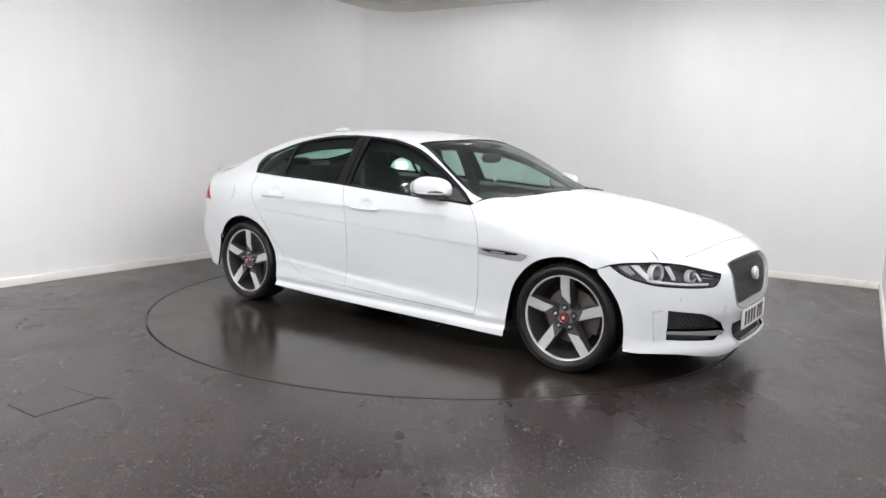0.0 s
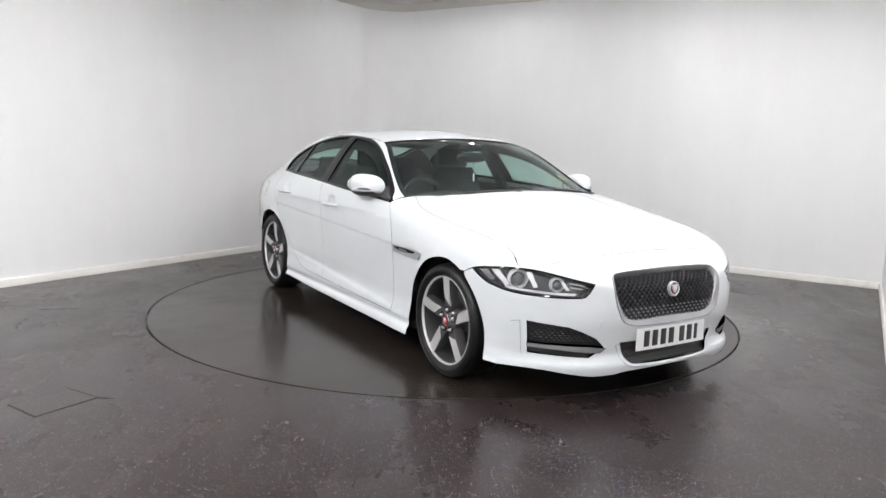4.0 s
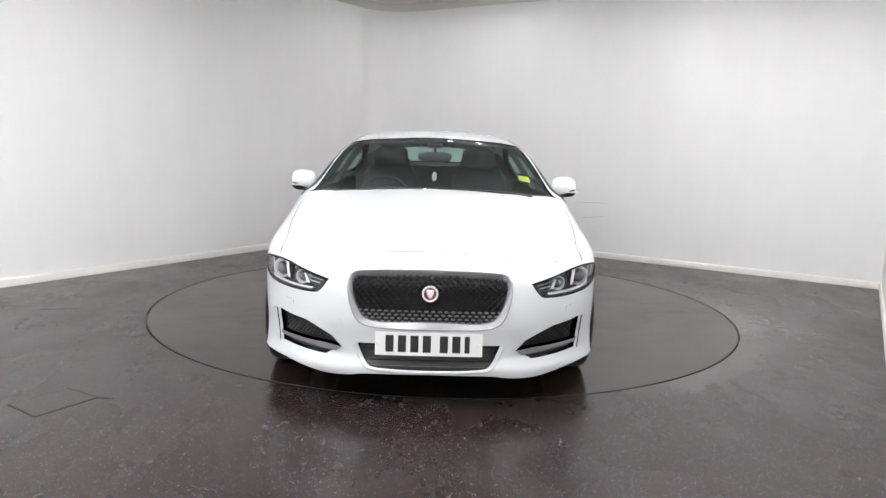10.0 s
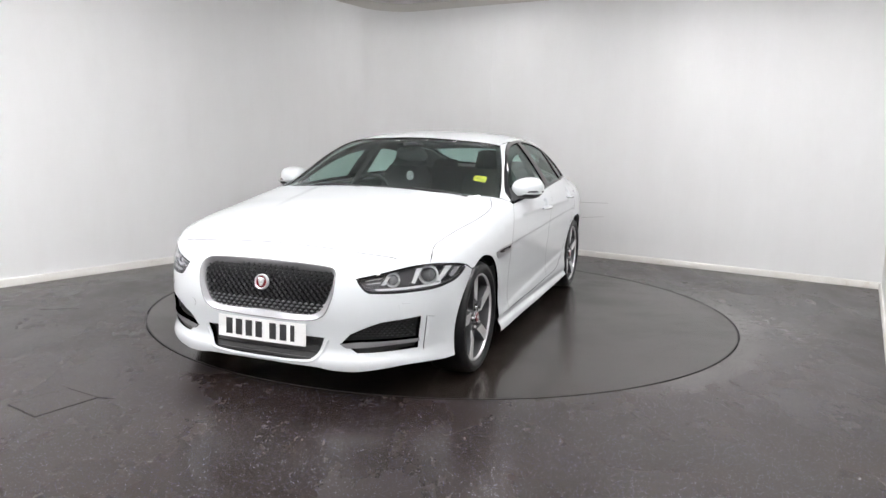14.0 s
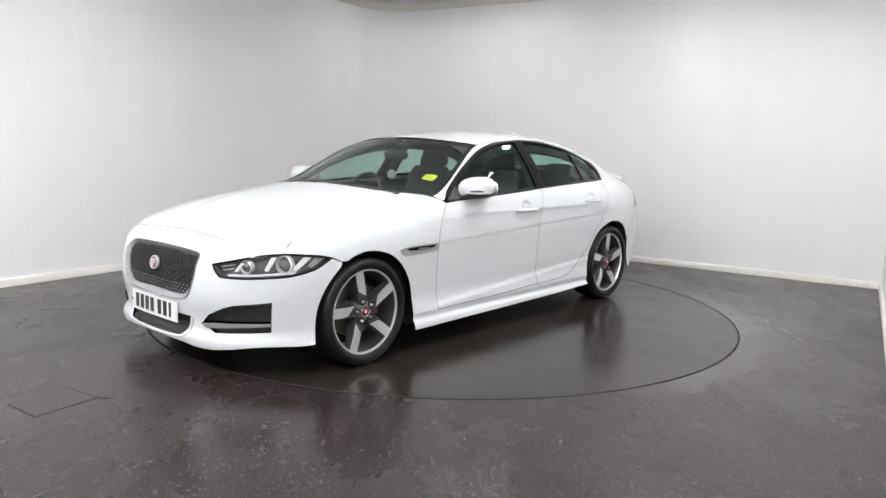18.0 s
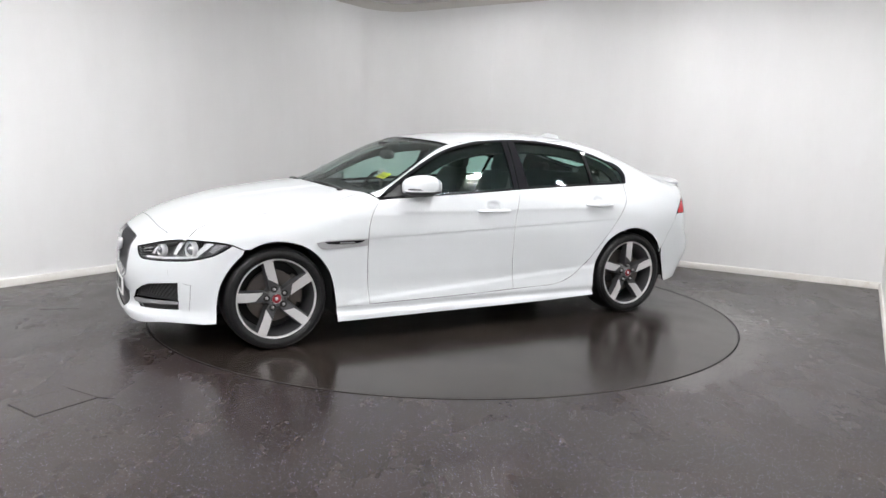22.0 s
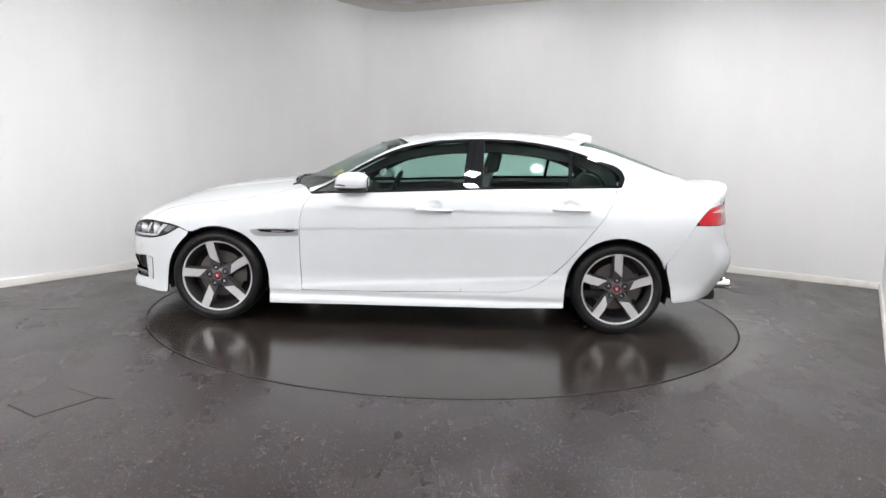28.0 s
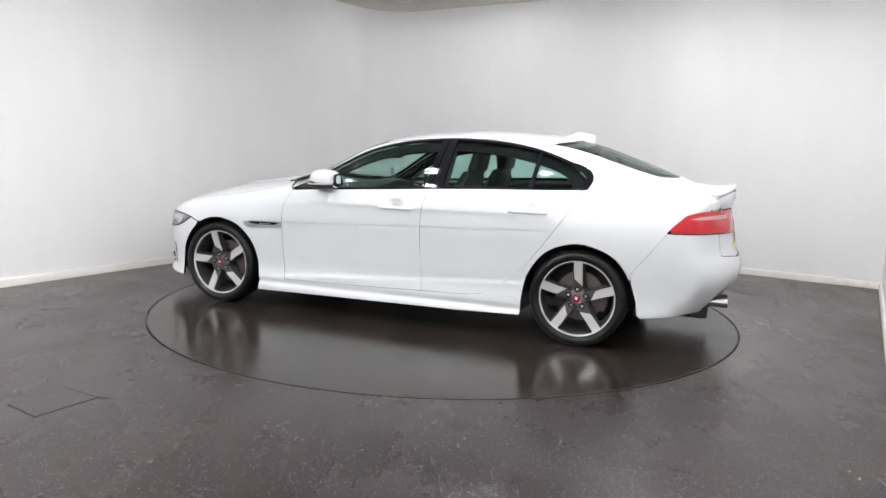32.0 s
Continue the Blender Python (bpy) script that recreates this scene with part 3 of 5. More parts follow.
    me.from_pydata([tuple(v) for v in verts], [], faces)
    me.update()
    for f in me.polygons:
        f.use_smooth = True
    me.normals_split_custom_set_from_vertices([tuple(v) for v in normals])
    return me


def panel(name, outlines, view, mat, parent, label="", **how):
    me = cut(outlines, view, **how)
    me.name = name
    me.materials.append(mat)
    ob = new(name, me)
    ob.parent = parent
    return tagged(ob, label)


def pair(name, outlines, view, mat, parent, label="", **how):
    """A panel and its mirror image on the car's other side."""
    return [panel(name, outlines, view, mat, parent if not isinstance(parent, (list, tuple)) else parent[i], label, mirror=bool(i), **how) for i in (0, 1)]


# ---- outlines on the body's surface ----
DOOR_FRONT = [(0.740, 0.925), (0.795, 0.843), (0.818, 0.760), (0.824, 0.683), (0.822, 0.463), (0.806, 0.247)]
DOOR_MID = [(-0.318, 0.270), (-0.310, 0.378), (-0.302, 0.539), (-0.303, 0.738), (-0.312, 0.830), (-0.326, 0.900), (-0.352, 0.986)]
DOOR_REAR = [(-0.643, 0.279), (-0.762, 0.299), (-0.879, 0.355), (-0.985, 0.439), (-1.068, 0.522), (-1.197, 0.686), (-1.323, 0.867), (-1.378, 0.980), (-1.394, 1.024)]
BELT = [(-1.394, 1.024), (-1.013, 1.012), (-0.70, 1.002), (-0.352, 0.986), (0.173, 0.957), (0.570, 0.937), (0.740, 0.925)]
ARCH_F = [(1.035, 0.170), (1.041, 0.300), (1.058, 0.400), (1.093, 0.495), (1.172, 0.593), (1.271, 0.654), (1.409, 0.683), (1.528, 0.664), (1.629, 0.607), (1.711, 0.516), (1.761, 0.414),
          (1.780, 0.290), (1.785, 0.190)]
ARCH_R = [(-1.039, 0.178), (-1.043, 0.280), (-1.062, 0.401), (-1.106, 0.503), (-1.186, 0.602), (-1.296, 0.663), (-1.432, 0.687), (-1.572, 0.652), (-1.675, 0.581), (-1.750, 0.464), (-1.791, 0.344), (-1.803, 0.240)]
DLO_TOP = [(0.735, 0.945), (0.607, 1.017), (0.401, 1.139), (0.197, 1.240), (-0.008, 1.298), (-0.212, 1.328), (-0.457, 1.342), (-0.621, 1.339), (-0.827, 1.322), (-1.033, 1.287), (-1.230, 1.228),
           (-1.365, 1.171), (-1.440, 1.128), (-1.452, 1.085), (-1.425, 1.026)]
SEAM = [(0.815, 0.765), (1.013, 0.835), (1.23, 0.835), (1.5, 0.812), (1.69, 0.792), (1.80, 0.778), (1.868, 0.782)]
NOSE_SEAM = [(2.050, 0.0), (2.050, 0.20), (2.046, 0.36), (2.038, 0.50), (2.022, 0.60), (2.012, 0.662)]
WINDOW_SIDE = [(-1.15, 0.563), (-1.25, 0.552), (-1.407, 0.530), (-1.60, 0.515), (-1.76, 0.475), (-1.85, 0.430)]
LID_SIDE = [(-1.85, 0.430), (-1.895, 0.500), (-1.97, 0.580), (-2.06, 0.612), (-2.16, 0.620), (-2.195, 0.617)]
LIGHT_LOW = [(2.158, 0.494, 0.629), (2.155, 0.545, 0.572), (2.13, 0.600, 0.563), (2.06, 0.690, 0.563), (1.999, 0.754, 0.567), (1.918, 0.815, 0.573), (1.844, 0.855, 0.589), (1.764, 0.885, 0.615), (1.680, 0.905, 0.666)]
LIGHT_TOP = [(1.680, 0.905, 0.666), (1.741, 0.875, 0.682), (1.826, 0.830, 0.690), (1.901, 0.770, 0.694), (1.976, 0.705, 0.687), (2.038, 0.650, 0.672), (2.107, 0.576, 0.650), (2.158, 0.494, 0.629)]
GRILLE = [(0.0, 0.683), (0.20, 0.680), (0.33, 0.674), (0.378, 0.664), (0.398, 0.635), (0.400, 0.585), (0.390, 0.525), (0.362, 0.455), (0.325, 0.424), (0.265, 0.410), (0.14, 0.404), (0.0, 0.402)]
INTAKE_LOW = [(0.0, 0.198), (0.15, 0.201), (0.265, 0.210), (0.303, 0.228), (0.325, 0.262), (0.350, 0.325)]
FOG = [(2.195, 0.430, 0.296), (2.185, 0.482, 0.352), (2.157, 0.566, 0.393), (2.126, 0.621, 0.415), (1.981, 0.775, 0.436), (1.978, 0.765, 0.360), (1.976, 0.760, 0.268), (2.164, 0.512, 0.252), (2.180, 0.470, 0.280)]
TAIL_TOP = [(-1.955, 0.850, 0.787), (-1.990, 0.83, 0.828), (-2.030, 0.812, 0.862), (-2.084, 0.775, 0.899), (-2.187, 0.660, 0.918), (-2.30, 0.40, 0.921), (-2.330, 0.270, 0.921)]
TAIL_LOW = [(-2.345, 0.225, 0.870), (-2.349, 0.218, 0.816), (-2.342, 0.248, 0.772), (-2.251, 0.568, 0.778), (-2.10, 0.75, 0.783), (-1.955, 0.850, 0.787)]


def spread(line, n=4):
    """A flat line made smooth."""
    return [tuple(v)[:2] for v in smooth_line([(a, b, 0) for a, b in line], n, closed=False)]


def spread3(line, n=3):
    return [tuple(v) for v in smooth_line(line, n, closed=False)]


def side(line):
    return list(on_side(*line))


def top(line):
    return list(on_top(*line))


def front(line):
    return list(on_front(*line))


def onto(view, line):
    return list(view.back(view.to(np.array(line, float))))


def from_x(line, x):
    """The rest of a line from the point nearest to x."""
    return line[min(range(len(line)), key=lambda i: abs(line[i][0] - x)):]


def both_sides(half):
    return half + [(x, -y) for x, y in half[::-1]][1:-1]


FOLDS = [((0.0, 0.714 + d), (1.0, 0.674 + d)) for d in (0.0004, -0.0024, -0.0048, -0.0074)] + [((0.0, 0.343 + d), (1.0, 0.280 + d)) for d in (0.0005, -0.010, -0.020, -0.0285)]


def build_body(car):
    g = 0.0028
    fd = [(x - 0.001, z) for x, z in spread(DOOR_FRONT)] + [(0.154, 0.256)] + [(x + 0.001, z) for x, z in spread(DOOR_MID)] + spread(BELT[3:])[1:-1]
    doors = pair("front_door", [side(fd)], SIDEWAYS, WHITE, car, "glossy white front door", step=0.02, lines=FOLDS)
    rd = [(x - 0.0018, z) for x, z in spread(DOOR_MID)[::-1]] + spread([(-0.335, 0.270)] + DOOR_REAR)[1:] + spread(BELT[:4])[1:-1]
    rdoors = pair("rear_door", [side(rd)], SIDEWAYS, WHITE, car, "glossy white rear door", step=0.02, lines=FOLDS)
    sill = [(1.036, 0.2405), (0.806, 0.2435), (0.154, 0.2525), (-0.318, 0.2665), (-0.643, 0.2755)] + spread([(-0.643, 0.2755), (-0.764, 0.2955), (-0.882, 0.352), (-0.985, 0.4295), (-1.073, 0.4295)])[1:] \
        + [(-1.063, 0.401), (-1.052, 0.34), (-1.046, 0.28), (-1.042, 0.180), (-0.6, 0.165), (1.032, 0.150)]
    pair("side_skirt", [side(sill)], SIDEWAYS, WHITE, car, "white sill panel", step=0.012)
    arch = spread(ARCH_F)[::-1]
    wing = top(spread(SEAM)[:-1]) + onto(FRONT, [(x, y, z + 0.003) for x, y, z in spread3(LIGHT_TOP[:4])[::-1]]) \
        + side([(1.62, 0.640)] + from_x(arch, 1.60)[1:-5]) + side([(1.037, 0.243), (0.812, 0.243)]) \
        + side([(x + 0.002, z) for x, z in spread(DOOR_FRONT)[::-1]]) + side([(0.765, 0.943)])
    pair("front_wing", [wing], WINGWAYS, WHITE, car, "glossy white front wing", step=0.03)
    lamp_edge = [(p[0], p[1]) for p in onto(FRONT, [(x, y, z + 0.003) for x, y, z in spread3(LIGHT_TOP[3:6])[::-1]])]
    half = spread(NOSE_SEAM)[:-1] + lamp_edge + [(x, y - g) for x, y in spread(SEAM)[:-1][::-1]] + spread([(0.83, 0.745), (0.925, 0.55), (0.985, 0.30), (1.005, 0.0)])[1:]
    panel("bonnet", [top(both_sides(half))], DOWN, WHITE, car, "long white bonnet with soft creases", step=0.03)
    half = spread([(0.205, 0.0), (0.183, 0.3), (0.095, 0.607)]) + spread([(0.0, 0.602), (-0.4, 0.600), (-0.8, 0.588), (-1.15, 0.558)]) + spread([(-1.15, 0.558), (-1.235, 0.3), (-1.255, 0.0)])[1:]
    panel("roof", [top(both_sides(half))], DOWN, WHITE, car, "smooth white steel roof", step=0.05)
    rail_top = [(0.776, 0.817), (0.62, 0.783), (0.43, 0.728), (0.25, 0.666), (0.097, 0.613), (0.0, 0.607), (-0.4, 0.604), (-0.8, 0.592)] + WINDOW_SIDE[:3]
    rail = top(spread(rail_top)) + side([(-1.450, 1.085), (-1.441, 1.136)] + [(x, z + 0.002) for x, z in spread(DLO_TOP)[::-1][9:]] + [(0.757, 0.940)])
    pair("roof_rail", [rail], WINGWAYS, WHITE, car, "white roof rail and windscreen pillar", step=0.03)
    tail = [(x, y, z + 0.003) for x, y, z in spread3(TAIL_TOP[:5])[::-1]]
    arch = spread(ARCH_R)[::-1]
    quarter = top(spread(WINDOW_SIDE[2:]) + spread(LID_SIDE)[1:]) + onto(REAR, tail) + onto(REAR, spread3([TAIL_TOP[0], (-1.88, 0.868, 0.690), (-1.80, 0.885, 0.588), (-1.752, 0.895, 0.520)], 3)[1:]) \
        + side([q for q in arch if -1.745 < q[0] and q[1] > 0.44]) + side([(-1.068, 0.432), (-0.985, 0.433)]) \
        + side([(x - 0.0026, z - 0.001) for x, z in spread(DOOR_REAR) if x < -0.992]) + side([(-1.432, 1.030), (-1.450, 1.085)])
    pair("rear_quarter_panel", [quarter], Flat(30), WHITE, car, "white rear quarter panel and pillar", step=0.03)
    shell = [(0.96, 0.26), (-0.95, 0.30), (-1.02, 0.45), (-1.17, 0.68), (-1.36, 0.99), (-0.35, 0.965), (0.72, 0.905), (0.90, 0.90)]
    pair("inner_shell", [side(shell)], SIDEWAYS, WHITE, car, "white painted inner body side", off=-0.0135, thick=0.003, step=0.03)
    strip = [(-1.70, 0.90, 0.55), (-1.745, 0.90, 0.47), (-1.86, 0.88, 0.60), (-2.0, 0.84, 0.755), (-1.93, 0.86, 0.80), (-1.82, 0.89, 0.68)]
    pair("inner_shell", [onto(REAR, strip)], REAR, WHITE, car, "white painted inner body side", off=-0.0135, thick=0.003, step=0.03)
    half = [(2.0, 0.0), (2.0, 0.45), (1.985, 0.60), (2.03, 0.615), (2.075, 0.50), (2.09, 0.30), (2.09, 0.0)]
    panel("inner_nose", [top(half)], DOWN, WHITE, car, "white painted inner nose panel", both=True, off=-0.0165, thick=0.003, step=0.04)
    strip = [(x, y + 0.03) for x, y in spread(SEAM)] + [(x, y - 0.03) for x, y in spread(SEAM)[::-1]]
    pair("inner_wing", [top(strip)], WINGWAYS, WHITE, car, "white painted inner wing edge", off=-0.0135, thick=0.003, step=0.04)
    pair("pillar_lining", [quarter], Flat(30), TRIM, car, "black rear pillar lining", off=-0.018, thick=0.004, step=0.05)
    # boot lid: the deck and the upright face between the tail lights
    half = spread([(-1.955, 0.0), (-1.945, 0.22), (-1.858, 0.428)]) + [(x, y - g) for x, y in spread(LID_SIDE)[1:]] + [(-2.21, 0.59), (-2.255, 0.50), (-2.30, 0.30), (-2.31, 0.0)]
    lid = panel("boot_lid", [top(both_sides(half))], DOWN, WHITE, car, "white boot lid deck", step=0.035)
    face = [(0.0, 1.035), (0.30, 1.032), (0.53, 1.012), (0.613, 0.986), (0.645, 0.931), (0.40, 0.928), (0.27, 0.928), (0.222, 0.918), (0.212, 0.815), (0.24, 0.764), (0.55, 0.771), (0.545, 0.63), (0.30, 0.606), (0.0, 0.600)]
    panel("lid_face", [list(on_rear(*face))], REAR, WHITE, lid, "upright white face of the boot lid", both=True, step=0.03)
    fill = [(0.50, 1.005), (0.60, 0.985), (0.68, 0.955), (0.72, 0.90), (0.50, 0.90)]
    pair("inner_lid", [list(on_rear(*fill))], REAR, WHITE, car, "white painted inner tail panel", off=-0.012, thick=0.003, step=0.04)
    fill = [(0.46, 0.80), (0.64, 0.80), (0.64, 0.56), (0.0, 0.56), (0.0, 0.63), (0.46, 0.64)]
    pair("inner_lid", [list(on_rear(*fill))], REAR, WHITE, car, "white painted inner tail panel", off=-0.0135, thick=0.003, step=0.04)
    lip = bmesh.new()
    secs = []
    for i in range(25):
        y = -0.56 + 1.12 * i / 24
        xe = -2.312 + 0.34 * (abs(y) / 0.9) ** 2.6
        ze = float(DECK(np.array([xe]))[0]) - 0.055 * (y / 0.8) ** 2 - 0.012
        fade = min(1.0, (0.56 - abs(y)) / 0.08)
        prof = ((0.085, -0.004), (0.03, 0.001 + 0.004 * fade), (-0.020, 0.010 * fade), (-0.027, 0.003 * fade - 0.002), (-0.008, -0.034), (0.05, -0.04))
        secs.append([lip.verts.new((xe + a, y, ze + b)) for a, b in prof])
    for a, b in zip(secs, secs[1:]):
        for k in range(6):
            lip.faces.new((a[k], a[(k + 1) % 6], b[(k + 1) % 6], b[k]))
    lip.faces.new(secs[0])
    lip.faces.new(secs[-1])
    bmesh.ops.recalc_face_normals(lip, faces=lip.faces)
    part("spoiler", lip, WHITE, lid, "slim white boot spoiler")
    # front bumper, in two pieces that meet at the fog lamp openings
    archf = spread(ARCH_F)
    light = [(x, y, z - 0.005) for x, y, z in spread3(LIGHT_LOW)]
    light_in = [(x, y - 0.001, z + 0.002) for x, y, z in spread3(LIGHT_TOP[5:])[::-1]]
    grille = spread(GRILLE, 3)
    cut_z = 0.340
    upper = top([(x + g, y) for x, y in spread(NOSE_SEAM)[:-1]]) + onto(FRONT, light_in[::-1]) + onto(FRONT, light[1:]) + side([(1.617, 0.634)]) \
        + side([q for q in from_x(archf, 1.60) if q[1] > cut_z and q[0] > 1.61] + [(1.775, cut_z)]) \
        + onto(FRONT, [(1.977, 0.763, cut_z), FOG[5], FOG[4], FOG[3], FOG[2], FOG[1], FOG[0]]) + front([(0.350, 0.325), (0.0, 0.328)]) + front(grille[::-1])
    lower = onto(FRONT, [(1.977, 0.763, cut_z)]) + side([(1.775, cut_z), (1.780, 0.290), (1.785, 0.195)]) \
        + onto(FRONT, spread3([(1.85, 0.86, 0.190), (1.95, 0.80, 0.192), (2.05, 0.72, 0.190), (2.14, 0.60, 0.172), (2.19, 0.50, 0.160), (2.22, 0.38, 0.165), (2.23, 0.30, 0.176), (2.24, 0.0, 0.178)])) \
        + front(spread(INTAKE_LOW, 3)) + onto(FRONT, [FOG[0], FOG[8], FOG[7], FOG[6]])
    bumper = panel("front_bumper", [upper], FRONT, WHITE, car, "white front bumper round the grille", both=True, step=0.025, thick=0.015)
    panel("bumper_lip", [lower], FRONT, WHITE, bumper, "white lower bumper lip", both=True, step=0.025, thick=0.015)
    seam = spread3([TAIL_TOP[0], (-1.88, 0.868, 0.690), (-1.80, 0.885, 0.588), (-1.752, 0.895, 0.520)], 3)
    low = [(x, y, z - 0.006) for x, y, z in spread3(TAIL_LOW[3:])[::-1]]
    rear = onto(REAR, low) + list(on_rear((0.553, 0.764), (0.548, 0.625), (0.30, 0.598), (0.0, 0.592), (0.0, 0.436), (0.345, 0.432))) \
        + onto(REAR, [(-2.324, 0.455, 0.412), (-2.278, 0.525, 0.375), (-2.235, 0.560, 0.310), (-2.20, 0.60, 0.256), (-2.05, 0.768, 0.252), (-1.823, 0.874, 0.232)]) \
        + side([(-1.803, 0.250), (-1.791, 0.344), (-1.770, 0.41), (-1.755, 0.460)]) + onto(REAR, [(x - 0.0013, y, z - 0.0008) for x, y, z in seam[::-1][:-1]])
    rbump = panel("rear_bumper", [rear], REAR, WHITE, car, "white rear bumper", both=True, step=0.03, thick=0.012)
    dif = list(on_rear((0.0, 0.432), (0.345, 0.428))) + onto(REAR, [(-2.324, 0.453, 0.408), (-2.278, 0.522, 0.371), (-2.235, 0.556, 0.306), (-2.20, 0.596, 0.252), (-2.16, 0.62, 0.215)]) + list(on_rear((0.45, 0.19), (0.0, 0.19)))
    panel("diffuser", [dif], REAR, BLACK, rbump, "black rear diffuser", both=True, step=0.03, off=-0.012)
    return doors, rdoors, bumper, rbump


def build_glass(car, doors, rdoors):
    dlo = spread(DLO_TOP)
    # inner line of the black surround
    def lower(x):
        xs, zs = zip(*sorted(BELT))
        return float(np.interp(x, xs, zs))

    xs_t, zs_t = zip(*sorted(q for q in dlo if q[0] > -1.44))

    def upper(x):
        return float(np.interp(x, xs_t, zs_t))

    def strip(x0, x1, n=24, gap=0.016, low=0.014):
        xs = [x0 + (x1 - x0) * i / n for i in range(n + 1)]
        return [(x, upper(x) - gap) for x in xs] + [(x, lower(x) + low) for x in xs[::-1]]
    for i, flip in enumerate((False, True)):
        # black surround: top strip, belt strip, pillars
        xs = np.linspace(0.735, -1.30, 50)
        ring = [(x, upper(x) - 0.001) for x in xs] + spread([(-1.33, 1.194), (-1.385, 1.178), (-1.430, 1.150), (-1.453, 1.114), (-1.453, 1.075), (-1.428, 1.027)], 3) + spread([(-1.400, 1.034), (-1.415, 1.070), (-1.415, 1.095), (-1.395, 1.124), (-1.35, 1.154)], 3) + [(x, upper(x) - 0.017) for x in xs[::-1] if x < 0.66]
        panel("window_surround", [side(ring)], SIDEWAYS, BLACK_GLOSS, rdoors[i], "gloss black window surround", off=0.002, thick=0.01, mirror=flip, step=0.04)
        for d, a, b in ((doors[i], 0.72, -0.350), (rdoors[i], -0.358, -1.425)):
            xs = np.linspace(a, b, 24)
            line = [(x, lower(x) + 0.0145) for x in xs] + [(x, lower(x) + 0.002) for x in xs[::-1]]
            panel("belt_seal", [side(line)], SIDEWAYS, BLACK_GLOSS, d, "black belt line seal", off=0.004, thick=0.012, mirror=flip, step=0.05)
        pil = [(-0.345, upper(-0.345) - 0.016), (-0.312, lower(-0.312) + 0.014), (-0.352, lower(-0.352) + 0.014), (-0.395, upper(-0.395) - 0.016)]
        panel("door_pillar", [side(pil)], SIDEWAYS, BLACK_GLOSS, doors[i], "gloss black door pillar trim", off=0.001, mirror=flip, step=0.05)
        pil = [(-0.400, upper(-0.40) - 0.016), (-0.357, lower(-0.357) + 0.014), (-0.442, lower(-0.442) + 0.014), (-0.458, upper(-0.458) - 0.016)]
        panel("door_pillar", [side(pil)], SIDEWAYS, BLACK_GLOSS, rdoors[i], "gloss black door pillar trim", off=0.001, mirror=flip, step=0.05)
        pil = [(-1.068, upper(-1.068) - 0.016), (-1.045, lower(-1.045) + 0.014), (-1.073, lower(-1.073) + 0.014), (-1.096, upper(-1.096) - 0.016)]
        panel("window_divider", [side(pil)], SIDEWAYS, BLACK_GLOSS, rdoors[i], "black divider before the quarter glass", off=0.001, mirror=flip, step=0.05)
        sail = [(0.700, upper(0.70) - 0.014), (0.56, upper(0.56) - 0.014), (0.535, lower(0.535) + 0.014), (0.715, lower(0.715) + 0.012)]
        panel("mirror_sail", [side(sail)], SIDEWAYS, BLACK, doors[i], "black mirror mount triangle", off=0.0, mirror=flip, step=0.05)
        # dark inner window frame behind the glass
        xs = np.linspace(0.70, -1.30, 46)
        deep = lambda x: 0.075 if x < 0.35 else 0.075 - 0.02 * (x - 0.35) / 0.35
        band = [(x, upper(x) - 0.004) for x in xs] + [(-1.40, 1.12), (-1.405, 1.04), (-1.33, 1.035), (-1.31, 1.09), (-1.27, 1.13)] + [(x, max(upper(x) - deep(x), lower(x) + 0.02)) for x in xs[::-1] if x < 0.60 and x > -1.24]
        panel("inner_frame", [side(band)], SIDEWAYS, FRAME_BLACK, rdoors[i], "black inner window frame", off=-0.028, thick=0.015, mirror=flip, step=0.05)
        panes = [(doors[i], strip(0.552, -0.340)), (rdoors[i], strip(-0.450, -1.062)), (rdoors[i], strip(-1.082, -1.34, 8) [:9] + spread([(-1.395, 1.124), (-1.414, 1.098), (-1.413, 1.070), (-1.397, 1.036)], 3) + strip(-1.082, -1.34, 8)[9:])]
        for d, line in panes:
            ob = panel("window_glass", [side(line)], SIDEWAYS, PANE, d, "dark tinted side window", off=-0.006, thick=0.004, mirror=flip, step=0.05)
            ob.visible_shadow = False
    # windscreen and rear window
    half = spread([(0.215, 0.0), (0.193, 0.3), (0.103, 0.606)]) + spread([(0.25, 0.658), (0.43, 0.720), (0.62, 0.775), (0.768, 0.808)]) + spread([(0.832, 0.775), (0.925, 0.54), (0.975, 0.30), (0.990, 0.0)])
    ws = panel("windscreen", [top(both_sides(half))], DOWN, SCREEN, car, "tinted windscreen", step=0.05, off=-0.004, thick=0.004)
    ws.visible_shadow = False
    # black print round the windscreen's edge
    def frit(name, half, shrink, parent, off):
        c = np.mean(np.array(both_sides(half)), 0)
        q = np.array(half)
        ins = [tuple(v) for v in (q - (c[0], 0)) * (1 - shrink[0], 1 - shrink[1]) + (c[0], 0)]
        bm_out = half + ins[::-1]
        panel(name, [top(bm_out)], DOWN, BLACK_GLOSS, parent, "black printed glass border", both=True, step=0.06, off=off, thick=0.003)
    frit("glass_border", half, (0.045, 0.035), ws, -0.0085)
    half = spread([(-1.262, 0.0), (-1.243, 0.3), (-1.160, 0.553)]) + spread([(x, y - 0.006) for x, y in WINDOW_SIDE[1:]]) + spread([(-1.852, 0.422), (-1.935, 0.22), (-1.948, 0.0)])[1:]
    rw = panel("rear_window", [top(both_sides(half))], DOWN, PANE, car, "dark tinted rear window", step=0.05, off=-0.004, thick=0.004)
    rw.visible_shadow = False
    frit("glass_border", half, (0.06, 0.06), rw, -0.0085)
